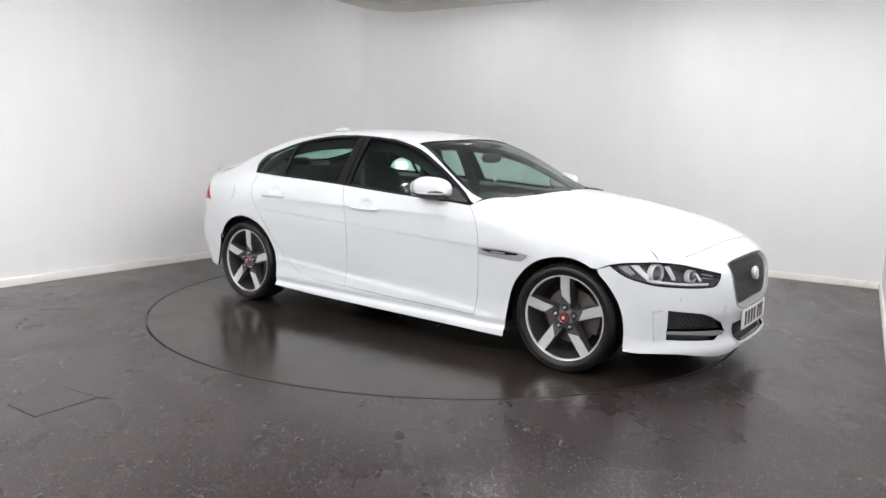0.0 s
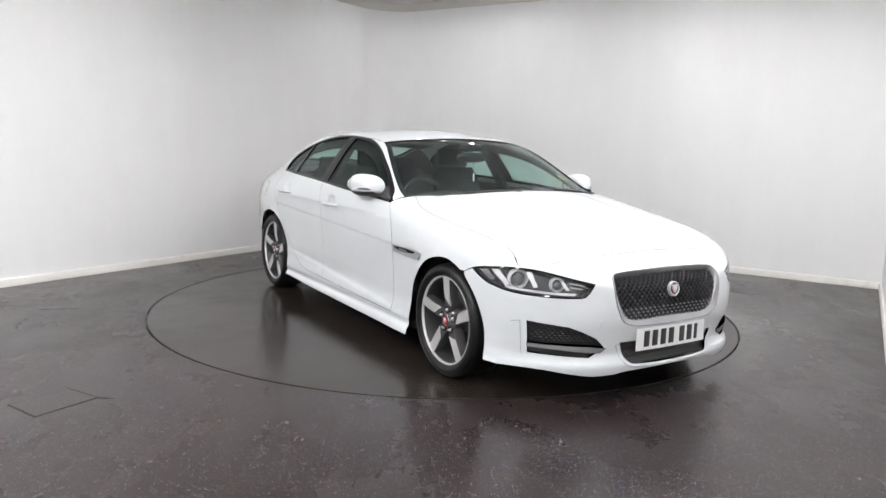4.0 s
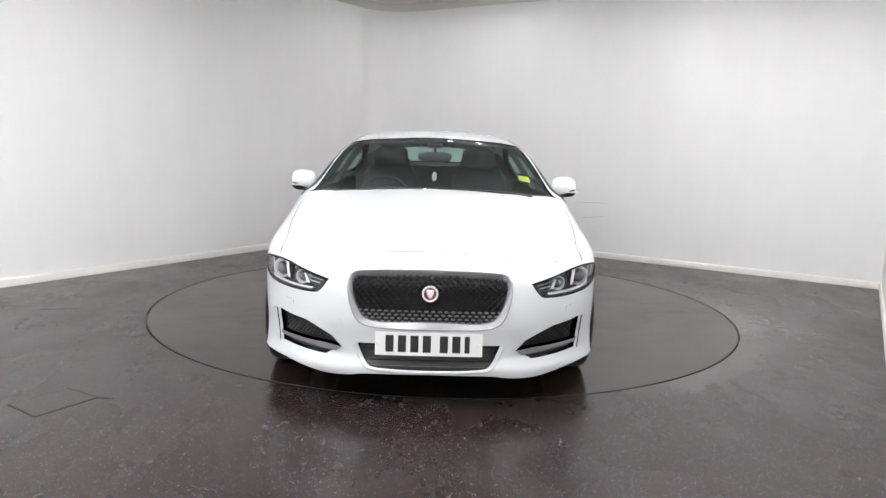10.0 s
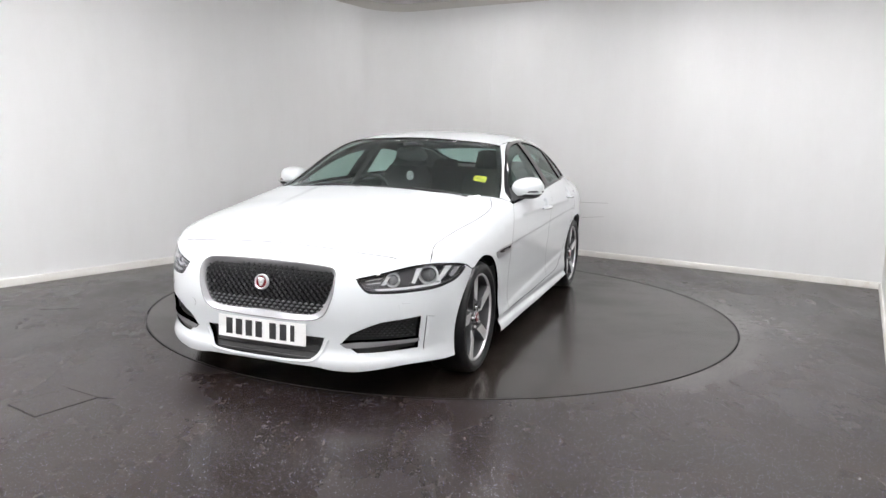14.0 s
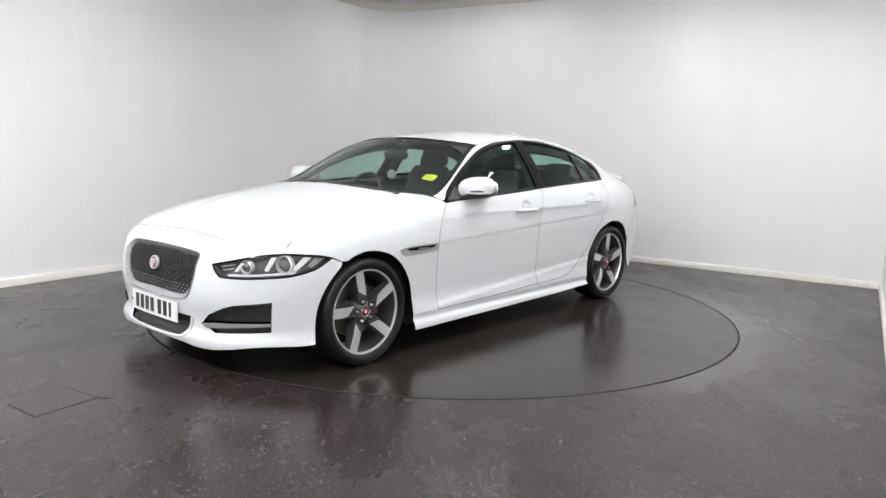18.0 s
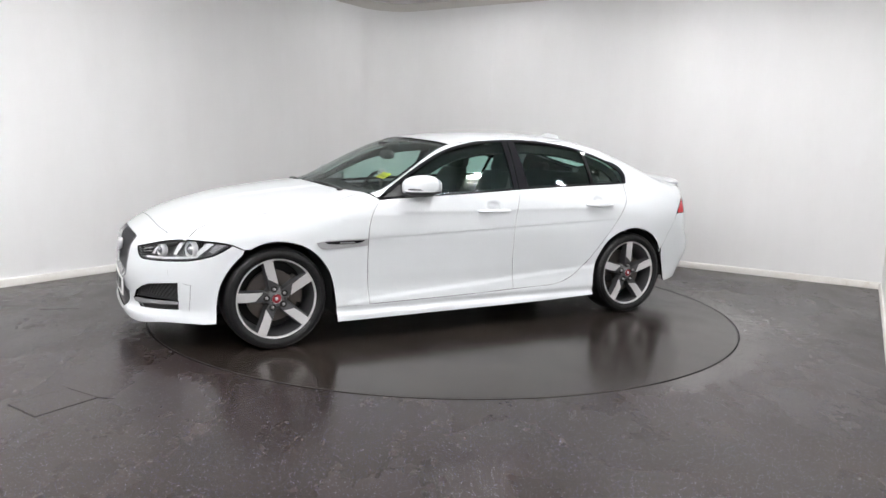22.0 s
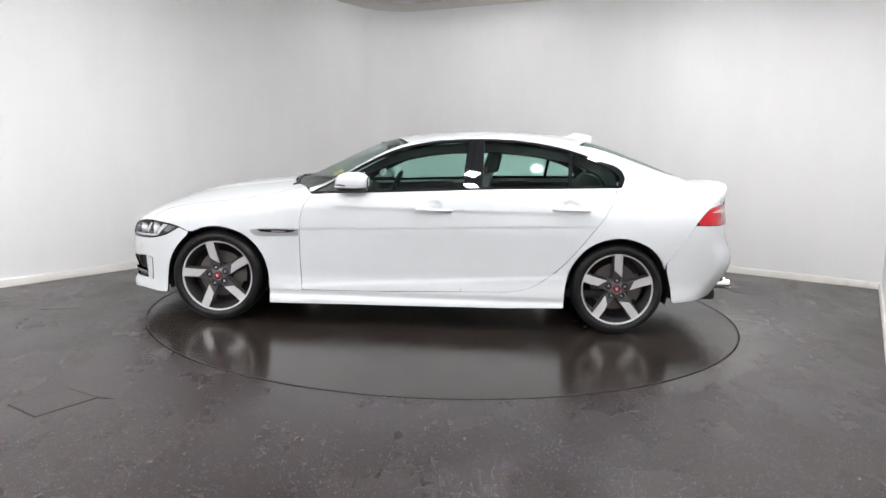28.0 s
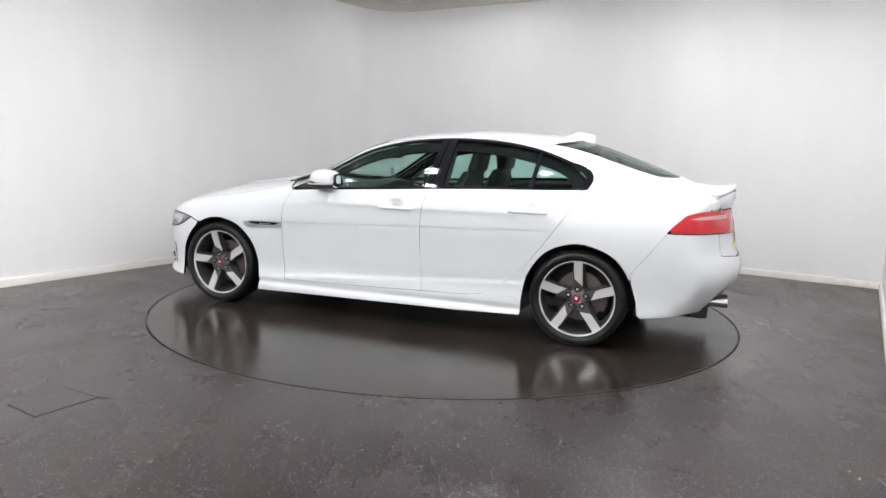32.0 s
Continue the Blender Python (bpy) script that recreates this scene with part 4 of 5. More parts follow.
    # wiper cowl between bonnet and windscreen
    half = spread([(0.998, 0.0), (0.985, 0.30), (0.925, 0.54), (0.846, 0.750)]) + spread([(0.785, 0.744), (0.87, 0.54), (0.915, 0.30), (0.925, 0.0)])
    panel("cowl", [top(both_sides(half))], DOWN, BLACK, car, "black plastic cowl", step=0.05, off=-0.020)


def build_wipers(car):
    """Two parked wipers along the foot of the windscreen."""
    for y0, y1, xa, xb in ((0.62, 0.02, 0.893, 0.983), (-0.10, -0.66, 0.980, 0.887)):
        ys = np.linspace(y0, y1, 9)
        line = np.array(top([(xa + (xb - xa) * (k / 8) + 0.018 * math.sin(math.pi * k / 8), y) for k, y in enumerate(ys)]))
        line[:, 1] = ys
        w = part("wiper", tube([Vector(p) + Vector((0.004, 0, -0.002)) for p in line], 0.005, 6), BLACK, car, "black wiper blade")
        a, b = Vector(line[0]), Vector(line[5])
        arm = [a + Vector((0.024, 0.005, -0.006)), a.lerp(b, 0.3) + Vector((0.012, 0, 0.004)), b + Vector((0.006, 0, 0.004))]
        part("wiper_arm", tube(smooth_line(arm, 4, closed=False), 0.008, 8), BLACK, w, "black wiper arm")
        part("wiper_pivot", ellipsoid(tuple(arm[0]), (0.020, 0.024, 0.012), 2.4, 16, 8), BLACK, w, "black wiper pivot cap")


def ellipsoid(c, r, e=2.6, n=20, m=14, low=-1.0):
    bm = bmesh.new()
    rows = []
    s = lambda v: math.copysign(abs(v) ** (2 / e), v)
    for j in range(m + 1):
        b = -math.pi / 2 + math.pi * j / m
        rows.append([bm.verts.new((c[0] + r[0] * s(math.cos(b)) * s(math.cos(2 * math.pi * i / n)), c[1] + r[1] * s(math.cos(b)) * s(math.sin(2 * math.pi * i / n)), c[2] + r[2] * max(s(math.sin(b)), low))) for i in range(n)])
    for a, b in zip(rows, rows[1:]):
        for i in range(n):
            bm.faces.new((a[i], a[(i + 1) % n], b[(i + 1) % n], b[i]))
    bm.faces.new(rows[0])
    bm.faces.new(rows[-1])
    bmesh.ops.remove_doubles(bm, verts=bm.verts, dist=1e-5)
    bmesh.ops.recalc_face_normals(bm, faces=bm.faces)
    return bm


def flip_y(bm):
    bmesh.ops.scale(bm, vec=(1, -1, 1), verts=bm.verts)
    bmesh.ops.reverse_faces(bm, faces=bm.faces)
    return bm


def build_mirrors(car):
    for s in (1, -1):
        f = (lambda b: b) if s > 0 else flip_y
        cap = ellipsoid((0.455, 0.930, 1.018), (0.120, 0.093, 0.074), 2.6, 32, 20, low=-0.50)
        for v in cap.verts:
            v.co.z += (v.co.y - 0.93) * 0.06
            k = (v.co.x - 0.34) / 0.24
            v.co.y += -0.03 * max(0.0, k) ** 2
            v.co.z += -0.012 * max(0.0, k) ** 2
        m = part("door_mirror", f(cap), WHITE, car, "white capped door mirror")
        base = ellipsoid((0.458, 0.926, 0.985), (0.112, 0.086, 0.040), 2.6, 24, 10)
        part("mirror_base", f(base), BLACK, m, "black lower mirror shell")
        strip = ellipsoid((0.470, 0.944, 0.986), (0.108, 0.080, 0.010), 2.6, 28, 6)
        part("indicator", f(strip), SATIN, m, "clear indicator strip")
        part("mirror_glass", f(ellipsoid((0.345, 0.935, 1.012), (0.006, 0.078, 0.052), 2.8, 24, 8)), CHROME, m, "mirror glass")
        arm = bmesh.new()
        secs = []
        for k in range(6):
            t = k / 5
            c = Vector((0.585 - 0.09 * t, 0.865 + 0.06 * t, 0.940 + 0.022 * t))
            w = 0.055 - 0.012 * t
            secs.append([arm.verts.new(c + Vector((w * a, 0, 0.016 * b))) for a, b in ((-1, -0.6), (1, -0.6), (1, 0.3), (0.5, 1), (-0.5, 1), (-1, 0.3))])
        for a, b in zip(secs, secs[1:]):
            for k in range(6):
                arm.faces.new((a[k], a[(k + 1) % 6], b[(k + 1) % 6], b[k]))
        arm.faces.new(secs[0])
        arm.faces.new(secs[-1])
        bmesh.ops.recalc_face_normals(arm, faces=arm.faces)
        part("mirror_arm", f(arm), BLACK, m, "black mirror arm")


def build_handles(doors, rdoors):
    for pairs, (hx, hz) in zip((doors, rdoors), HANDLES):
        for i, d in enumerate(pairs):
            bm = bmesh.new()
            y0 = float(on_side((hx + 0.12, hz - 0.012))[0][1])
            secs = []
            for k in range(15):
                t = -1 + 2 * k / 14
                x = hx - 0.005 + 0.131 * t
                w = 0.0125 * (1 - 0.45 * abs(t) ** 3)
                y = y0 + 0.026 * (1 - abs(t) ** 4) - 0.004
                secs.append([bm.verts.new((x, y + a, hz - 0.014 + b * w)) for a, b in ((-0.014, -0.8), (0.006, -1), (0.014, -0.2), (0.008, 0.9), (-0.012, 0.9))])
            for a, b in zip(secs, secs[1:]):
                for k in range(5):
                    bm.faces.new((a[k], a[(k + 1) % 5], b[(k + 1) % 5], b[k]))
            bm.faces.new(secs[0])
            bm.faces.new(secs[-1])
            bmesh.ops.recalc_face_normals(bm, faces=bm.faces)
            part("door_handle", bm if not i else flip_y(bm), WHITE, d, "white pull handle")


def build_vents(car):
    out = [(1.176, 0.664), (1.165, 0.646), (1.145, 0.628), (1.109, 0.621), (0.97, 0.625), (0.832, 0.634), (0.829, 0.681), (1.0, 0.680), (1.11, 0.676)]
    dark = [(1.120, 0.668), (1.100, 0.656), (1.05, 0.652), (0.92, 0.652), (0.875, 0.659), (0.855, 0.668), (0.856, 0.6735), (1.0, 0.673)]
    bar = [(1.02, 0.664), (0.92, 0.663), (0.92, 0.657), (1.02, 0.657)]
    for i in (0, 1):
        v = panel("wing_vent", [side(out)], SIDEWAYS, VENT_SILVER, car, "satin chrome wing vent", off=0.004, mirror=bool(i), step=0.03)
        panel("vent_slot", [side(dark)], SIDEWAYS, BLACK_GLOSS, v, "black vent slot", off=0.0055, thick=0.004, mirror=bool(i), step=0.03)
        panel("vent_bar", [side(bar)], SIDEWAYS, VENT_SILVER, v, "small silver bar", off=0.008, thick=0.004, mirror=bool(i), step=0.03)


def build_wheel():
    """A wheel with its outer face to +y, the hub's middle at its origin."""
    w = new("wheel")
    tyre = [(0.250, 0.004), (0.260, 0.014), (0.276, 0.022), (0.296, 0.020), (0.311, 0.009), (0.318, -0.010), (0.3205, -0.040), (0.321, -0.105), (0.3205, -0.170), (0.317, -0.200), (0.304, -0.216), (0.276, -0.222), (0.248, -0.210), (0.243, -0.1)]
    part("tyre", lathe(tyre, "y", 96, closed=True), RUBBER, w, "black low-profile tyre")
    rings = bmesh.new()
    for r, y in ((0.274, 0.0212), (0.300, 0.0170)):
        lathe([(r, y), (r + 0.002, y + 0.0016), (r + 0.004, y - 0.0008)], "y", 96, bm=rings)
    part("tyre_rib", rings, RUBBER, w)
    rim = [(0.251, 0.001), (0.2495, 0.006), (0.243, 0.004), (0.239, -0.008), (0.232, -0.030), (0.224, -0.075), (0.220, -0.19), (0.245, -0.205), (0.250, -0.19)]
    part("rim", lathe(rim, "y", 96), ALLOY_GREY, w, "dark grey alloy rim barrel")
    part("rim_edge", lathe([(0.2525, 0.004), (0.2500, 0.0075), (0.2430, 0.0060), (0.2395, -0.004)], "y", 96), ALLOY_CUT, w, "machined bright rim edge")
    part("hub", lathe([(0.001, -0.012), (0.040, -0.012), (0.058, -0.020), (0.074, -0.040), (0.076, -0.075), (0.001, -0.080)], "y", 40), HUB_GREY, w, "grey hub centre")
    for k in range(5):
        a = 2 * math.pi * k / 5
        ca, sa = math.cos(a), math.sin(a)
        turn = lambda x, r: (x * ca + r * sa, -x * sa + r * ca)
        # grey spoke body: sections of (radius, half widths, face height, depth)
        bm = bmesh.new()
        secs = []
        for r, wl, wr, y, dep in ((0.045, 0.030, 0.030, -0.018, 0.05), (0.075, 0.031, 0.036, -0.014, 0.055), (0.11, 0.033, 0.037, -0.011, 0.055), (0.15, 0.034, 0.036, -0.006, 0.05), (0.20, 0.034, 0.035, -0.003, 0.042), (0.243, 0.036, 0.036, -0.001, 0.035)):
            pts = ((-wl * 1.12, y - dep), (-wl, y - 0.012), (-wl * 0.86, y), (wr * 0.86, y), (wr, y - 0.012), (wr * 1.12, y - dep))
            secs.append([bm.verts.new((turn(-x, r)[0], yy, turn(-x, r)[1])) for x, yy in pts])
        for p, q in zip(secs, secs[1:]):
            for j in range(6):
                bm.faces.new((p[j], p[(j + 1) % 6], q[(j + 1) % 6], q[j]))
        bm.faces.new(secs[0])
        bm.faces.new(secs[-1])
        bmesh.ops.recalc_face_normals(bm, faces=bm.faces)
        spoke = part("spoke", bm, ALLOY_GREY, w, "dark grey wheel spoke")
        # machined face, a slanted blade
        bm = bmesh.new()
        rim_pts = [(-0.030, 0.2415, 0.0015), (0.030, 0.2415, 0.0015), (0.0315, 0.16, -0.0035), (0.034, 0.086, -0.0105), (-0.022, 0.130, -0.0065), (-0.029, 0.18, -0.003)]
        lo = [bm.verts.new((turn(-x, r)[0], y - 0.006, turn(-x, r)[1])) for x, r, y in rim_pts]
        hi = [bm.verts.new((turn(-x * 0.94, r)[0], y + 0.0015, turn(-x * 0.94, r)[1])) for x, r, y in rim_pts]
        bm.faces.new(hi)
        for j in range(6):
            bm.faces.new((lo[j], lo[(j + 1) % 6], hi[(j + 1) % 6], hi[j]))
        bmesh.ops.recalc_face_normals(bm, faces=bm.faces)
        face = part("spoke_face", bm, ALLOY_CUT, w, "machined silver spoke face")
        x, z = turn(0, 0.060)
        nut = lathe([(0.001, 0.007), (0.005, 0.006), (0.009, 0.001), (0.0115, -0.010), (0.001, -0.016)], "y", 12, center=(x, -0.003, z))
        part("wheel_nut", nut, NUT, w, "chrome wheel nut")
        # raised black ring that stands in for the shade of a sunk nut
        part("nut_recess_shade", lathe([(0.0115, -0.0115), (0.0165, -0.0095), (0.0195, -0.0075), (0.0210, -0.0130)], "y", 20, center=(x, 0.0, z)), DARK, w, "dark ring imitating the shade in a nut recess")
    cap = part("centre_cap", lathe([(0.001, -0.001), (0.022, -0.002), (0.030, -0.005), (0.034, -0.012), (0.034, -0.02)], "y", 32), HUB_GREY, w, "grey centre cap")
    part("cap_badge", lathe([(0.001, 0.002), (0.016, 0.0015), (0.0275, 0.0), (0.0285, -0.004)], "y", 32), RED, w, "round red cap badge")
    part("cap_ring", lathe([(0.0285, 0.0), (0.0300, 0.001), (0.0315, -0.002)], "y", 32), CHROME, w, "thin chrome badge ring")
    part("badge_mark", ellipsoid((0.002, 0.0035, 0.002), (0.010, 0.003, 0.011), 2.2, 12, 8), SATIN, w, "small silver emblem")
    part("brake_disc", lathe([(0.001, -0.085), (0.07, -0.085), (0.085, -0.105), (0.165, -0.105), (0.165, -0.130), (0.06, -0.130)], "y", 48), STEEL, w, "steel brake disc")
    bm = bmesh.new()
    secs = []
    for i in range(9):
        a = radians(-30 + 60 * i / 8)
        secs.append([bm.verts.new((-r * math.cos(a), y, r * math.sin(a))) for r, y in ((0.10, -0.09), (0.185, -0.09), (0.19, -0.12), (0.185, -0.15), (0.10, -0.15))])
    for p, q in zip(secs, secs[1:]):
        for j in range(5):
            bm.faces.new((p[j], p[(j + 1) % 5], q[(j + 1) % 5], q[j]))
    bm.faces.new(secs[0])
    bm.faces.new(secs[-1])
    bmesh.ops.recalc_face_normals(bm, faces=bm.faces)
    part("brake_caliper", bm, STEEL, w, "grey brake caliper")
    bm = lathe([(0.001, -0.135), (0.215, -0.16)], "y", 40)
    part("brake_shield", bm, DARK, w)
    return w


def build_wheels(car):
    first = build_wheel()
    spots = [(1.4175, 0.897, 0, 13.0), (-1.4175, 0.897, 0, 0.0), (1.4175, -0.897, 180, 1.0), (-1.4175, -0.897, 180, -4.0)]
    for i, (x, y, rz, lean) in enumerate(spots):
        m = Matrix.Translation((x, y, 0.3212)) @ pose(0, 0, 0, 0, 0, rz) @ pose(0, 0, 0, 0, lean, 0)
        w = copy_thing(first, m) if i else first
        w.matrix_basis = m
        w.parent = car
        tagged(w, "five-spoke grey and silver alloy wheel")
    # dark wheel housings
    for x in (1.4175, -1.4175):
        for s in (1, -1):
            bm = bmesh.new()
            rings = []
            for i in range(25):
                a = radians(-19 + 218 * i / 24)
                rx, rz = 0.372, 0.362
                rings.append([bm.verts.new((x + rx * math.cos(a), s * y, 0.330 + rz * math.sin(a))) for y in (0.855, 0.82, 0.60)])
            hubs = bm.verts.new((x, s * 0.60, 0.33))
            for p, q in zip(rings, rings[1:]):
                bm.faces.new((p[0], q[0], q[1], p[1]))
                bm.faces.new((p[1], q[1], q[2], p[2]))
                bm.faces.new((p[2], q[2], hubs))
            bmesh.ops.recalc_face_normals(bm, faces=bm.faces)
            part("wheel_housing", bm, DARK, car, "black wheel arch liner")


def build_underbody(car):
    bm = bmesh.new()
    add_box(bm, -1.02, 1.02, -0.86, 0.86, 0.165, 0.23, 0.02)
    part("floor_pan", bm, DARK, car, "black underbody panel")
    part("front_tray", box(1.0, 2.12, -0.56, 0.56, 0.17, 0.24, 0.02), DARK, car, "black engine undertray")
    part("rear_tray", box(-2.22, -1.0, -0.56, 0.56, 0.20, 0.28, 0.02), DARK, car, "black rear undertray")
    part("front_undertray", box(1.80, 2.08, -0.58, 0.58, 0.185, 0.21, 0.01), DARK, car, "black front undertray")
    part("firewall", box(0.80, 0.86, -0.70, 0.70, 0.24, 0.93, 0.01), DARK, car, "black bulkhead")
    part("engine_block", box(0.9, 2.0, -0.52, 0.52, 0.24, 0.62, 0.03), DARK, car, "black engine bay parts")
    part("boot_floor", box(-2.20, -1.15, -0.55, 0.55, 0.28, 0.60, 0.02), DARK, car, "black boot interior")
    part("exhaust_shroud", box(-2.22, -2.05, 0.30, 0.54, 0.26, 0.38, 0.02), DARK, car, "black exhaust shroud")
    for y in (0.48, 0.385):
        part("exhaust_tip", lathe([(0.028, -2.12), (0.0345, -2.26), (0.036, -2.335), (0.033, -2.337), (0.030, -2.27), (0.001, -2.22)], "x", 28, center=(-0.005, y, 0.312)), CHROME, car, "polished exhaust tip")


def build_nose(car, bumper):
    # headlights
    for i in (0, 1):
        flip = bool(i)
        f = (lambda b: b) if not i else flip_y
        outline = onto(FRONT, spread3(LIGHT_LOW)[:-1] + spread3(LIGHT_TOP)[:-1])
        h = panel("headlight", [outline], FRONT, CLEAR, car, "clear headlight cover", off=-0.002, thick=0.004, mirror=flip, step=0.04)
        h.visible_shadow = False
        panel("lamp_housing", [outline], FRONT, HOUSING, h, "grey headlight housing", off=-0.075, thick=0.004, mirror=flip, step=0.03)
        rimline = [Vector(v) for v in FRONT.back(FRONT.to(np.array([tuple(v) for v in outline])))]
        nr = normal_at(np.array([tuple(v) for v in rimline]))
        bm = bmesh.new()
        secs = [[bm.verts.new(p - Vector(n) * d) for d in (0.003, 0.078)] for p, n in zip(rimline, nr)]
        for a, b in zip(secs, secs[1:] + secs[:1]):
            bm.faces.new((a[0], b[0], b[1], a[1]))
        part("lamp_wall", f(bm), HOUSING, h, "black lamp side wall")
        bm = tube([p - Vector(n) * 0.004 for p, n in zip(rimline, nr)], 0.0055, 6, closed=True)
        part("lamp_seal", f(bm), BLACK_GLOSS, h, "black headlight seal")
        # two projector lamps with chrome rings
        for at, r in (((2.081, 0.669, 0.625), 0.033), ((1.925, 0.809, 0.638), 0.046)):
            p = Vector(FRONT.back(FRONT.to(np.array([at])))[0])
            d = Vector((0.93, 0.36, 0.03)).normalized()
            place = Matrix.Translation(p - Vector(normal_at(np.array([tuple(p)]))[0]) * 0.038) @ d.to_track_quat("Y", "Z").to_matrix().to_4x4()
            for name, prof, mat, lab in (("lamp_ring", [(r * 0.80, -0.03), (r * 0.86, 0.004), (r * 0.98, 0.012), (r * 1.12, 0.008), (r * 1.15, -0.02)], BRIGHT, "chrome lamp ring"),
                                         ("projector_lens", [(0.001, 0.018), (r * 0.35, 0.016), (r * 0.62, 0.008), (r * 0.78, -0.004), (r * 0.80, -0.02)], LENS, "round glass projector lens")):
                bm = lathe(prof, "y", 36)
                bmesh.ops.transform(bm, matrix=place, verts=bm.verts)
                part(name, f(bm), mat, h, lab)
        # bright slanted reflectors and the light guide along the lower edge
        for name, pts, mat, lab, off in (
                ("reflector_blade", [(2.013, 0.744, 0.604), (1.975, 0.754, 0.684), (1.949, 0.776, 0.685), (1.998, 0.758, 0.598)], BRIGHT, "bright slanted reflector", -0.030),
                ("reflector_blade", [(1.899, 0.831, 0.605), (1.831, 0.858, 0.681), (1.791, 0.879, 0.676), (1.876, 0.845, 0.599)], BRIGHT, "bright slanted reflector", -0.022),
                ("reflector_blade", [(2.123, 0.618, 0.598), (2.096, 0.638, 0.645), (2.083, 0.654, 0.650), (2.111, 0.636, 0.597)], BRIGHT, "bright slanted reflector", -0.028),
                ("light_guide", [(2.141, 0.590, 0.583), (2.045, 0.715, 0.586), (1.899, 0.831, 0.598), (1.872, 0.846, 0.602), (1.880, 0.842, 0.590), (1.905, 0.828, 0.585), (2.046, 0.715, 0.574), (2.138, 0.597, 0.572)], BRIGHT, "white light guide strip", -0.012),
                ("side_reflector", [(1.819, 0.874, 0.629), (1.777, 0.885, 0.672), (1.723, 0.902, 0.666), (1.797, 0.884, 0.618)], SATIN_GREY, "grey side reflector", -0.016),
                ("lamp_fin", [(2.156, 0.545, 0.626), (2.112, 0.615, 0.640), (2.112, 0.615, 0.636), (2.156, 0.545, 0.622)], SATIN, "thin bright fin", -0.020),
                ("lamp_fin", [(2.153, 0.555, 0.608), (2.116, 0.613, 0.616), (2.116, 0.613, 0.612), (2.153, 0.555, 0.604)], SATIN, "thin bright fin", -0.020)):
            panel(name, [onto(FRONT, pts)], FRONT, mat, h, lab, off=off, thick=0.008, mirror=flip, step=0.03)
    # grille
    line = spread(GRILLE, 4)
    panel("grille_back", [front(line)], FRONT, DARK, bumper, "black grille backing", both=True, off=-0.044, thick=0.005, step=0.03)
    full = [(y, z) for y, z in line] + [(-y, z) for y, z in line[::-1]][1:-1]
    pts = np.array(front(full))
    nrm = normal_at(pts)
    c = np.array((0.0, 0.545))
    bm = bmesh.new()
    secs = []
    for p, n, (y, z) in zip(pts, nrm, full):
        low = min(1.0, max(0.0, (0.62 - z) / 0.2))
        wide = 0.012 + 0.022 * low
        inn = Vector((0, c[0] - y, (c[1] - z) * 1.6)).normalized()
        P, N = Vector(p), Vector(n)
        secs.append([bm.verts.new(P + N * a + inn * b) for a, b in ((-0.006, -0.003), (0.004, -0.002), (0.006, 0.003), (-0.002 - 0.008 * low, wide), (-0.030, wide + 0.004))])
    for a, b in zip(secs, secs[1:] + secs[:1]):
        for k in range(4):
            bm.faces.new((a[k], a[k + 1], b[k + 1], b[k]))
    bmesh.ops.recalc_face_normals(bm, faces=bm.faces)
    grille = part("grille", bm, GRILLE_SILVER, car, "satin silver grille surround")
    poly = np.array(full)

    def within(y, z, margin=0.012):
        return all(inside_poly(poly, y + a * margin, z + b * margin * 0.8) for a, b in ((1, 0), (-1, 0), (0, 1), (0, -1)))
    mesh = bmesh.new()
    pitch, rise = 0.0330, 0.0185
    cells = []
    for row in range(-8, 9):
        for col in range(-13, 14):
            y, z = (col + 0.5 * (row % 2)) * pitch, 0.545 + row * rise
            if within(y, z, 0.008):
                cells.append((y, z))
    eight = ((0.62, 0.55), (0, 0.92), (-0.62, 0.55), (-1.0, 0), (-0.62, -0.55), (0, -0.92), (0.62, -0.55), (1.0, 0))
    shapes = [(y + a * pitch * 0.5 * k, z + b * rise * 0.667 * k) for y, z in cells for k in (1.0, 0.72) for a, b in eight]
    where = np.array(front(shapes)).reshape(len(cells), 2, 8, 3)
    ways = normal_at(where[:, 0, 0])
    ovals = bmesh.new()
    for (y, z), (P, Q), N in zip(cells, where, ways):
        m = mesh
        a = [m.verts.new(p - N * 0.026) for p in P]
        b = [m.verts.new((p + q) / 2 - N * 0.018) for p, q in zip(P, Q)]
        d = [m.verts.new(q - N * 0.035) for q in Q]
        for k in range(8):
            j = (k + 1) % 8
            m.faces.new((a[k], a[j], b[j], b[k]))
            m.faces.new((b[k], b[j], d[j], d[k]))
        if z < 0.505:
            c = Vector(Q.mean(0) - N * 0.020)
            ring = [ovals.verts.new(c + Vector((-0.004 + 0.004 * math.sin(t), 0.0105 * math.cos(t), 0.0050 * math.sin(t)))) for t in (2 * math.pi * k / 12 for k in range(12))]
            base = [ovals.verts.new(v.co - Vector(N) * 0.012) for v in ring]
            ovals.faces.new(ring)
            for k in range(12):
                ovals.faces.new((ring[k], ring[(k + 1) % 12], base[(k + 1) % 12], base[k]))
    bmesh.ops.recalc_face_normals(ovals, faces=ovals.faces)
    tagged(part("grille_insert", ovals, SATIN_DARK, grille, "rows of silver grille tips"), kind="stuff")
    bmesh.ops.recalc_face_normals(mesh, faces=mesh.faces)
    tagged(part("grille_mesh", mesh, GRILLE_BLACK, grille, "black honeycomb grille mesh"), kind="stuff")
    at = front([(0.0, 0.582)])[0]
    d = Matrix.Translation((at[0] + 0.006, 0, 0.582)) @ pose(0, 0, 0, 0, -8, 0)
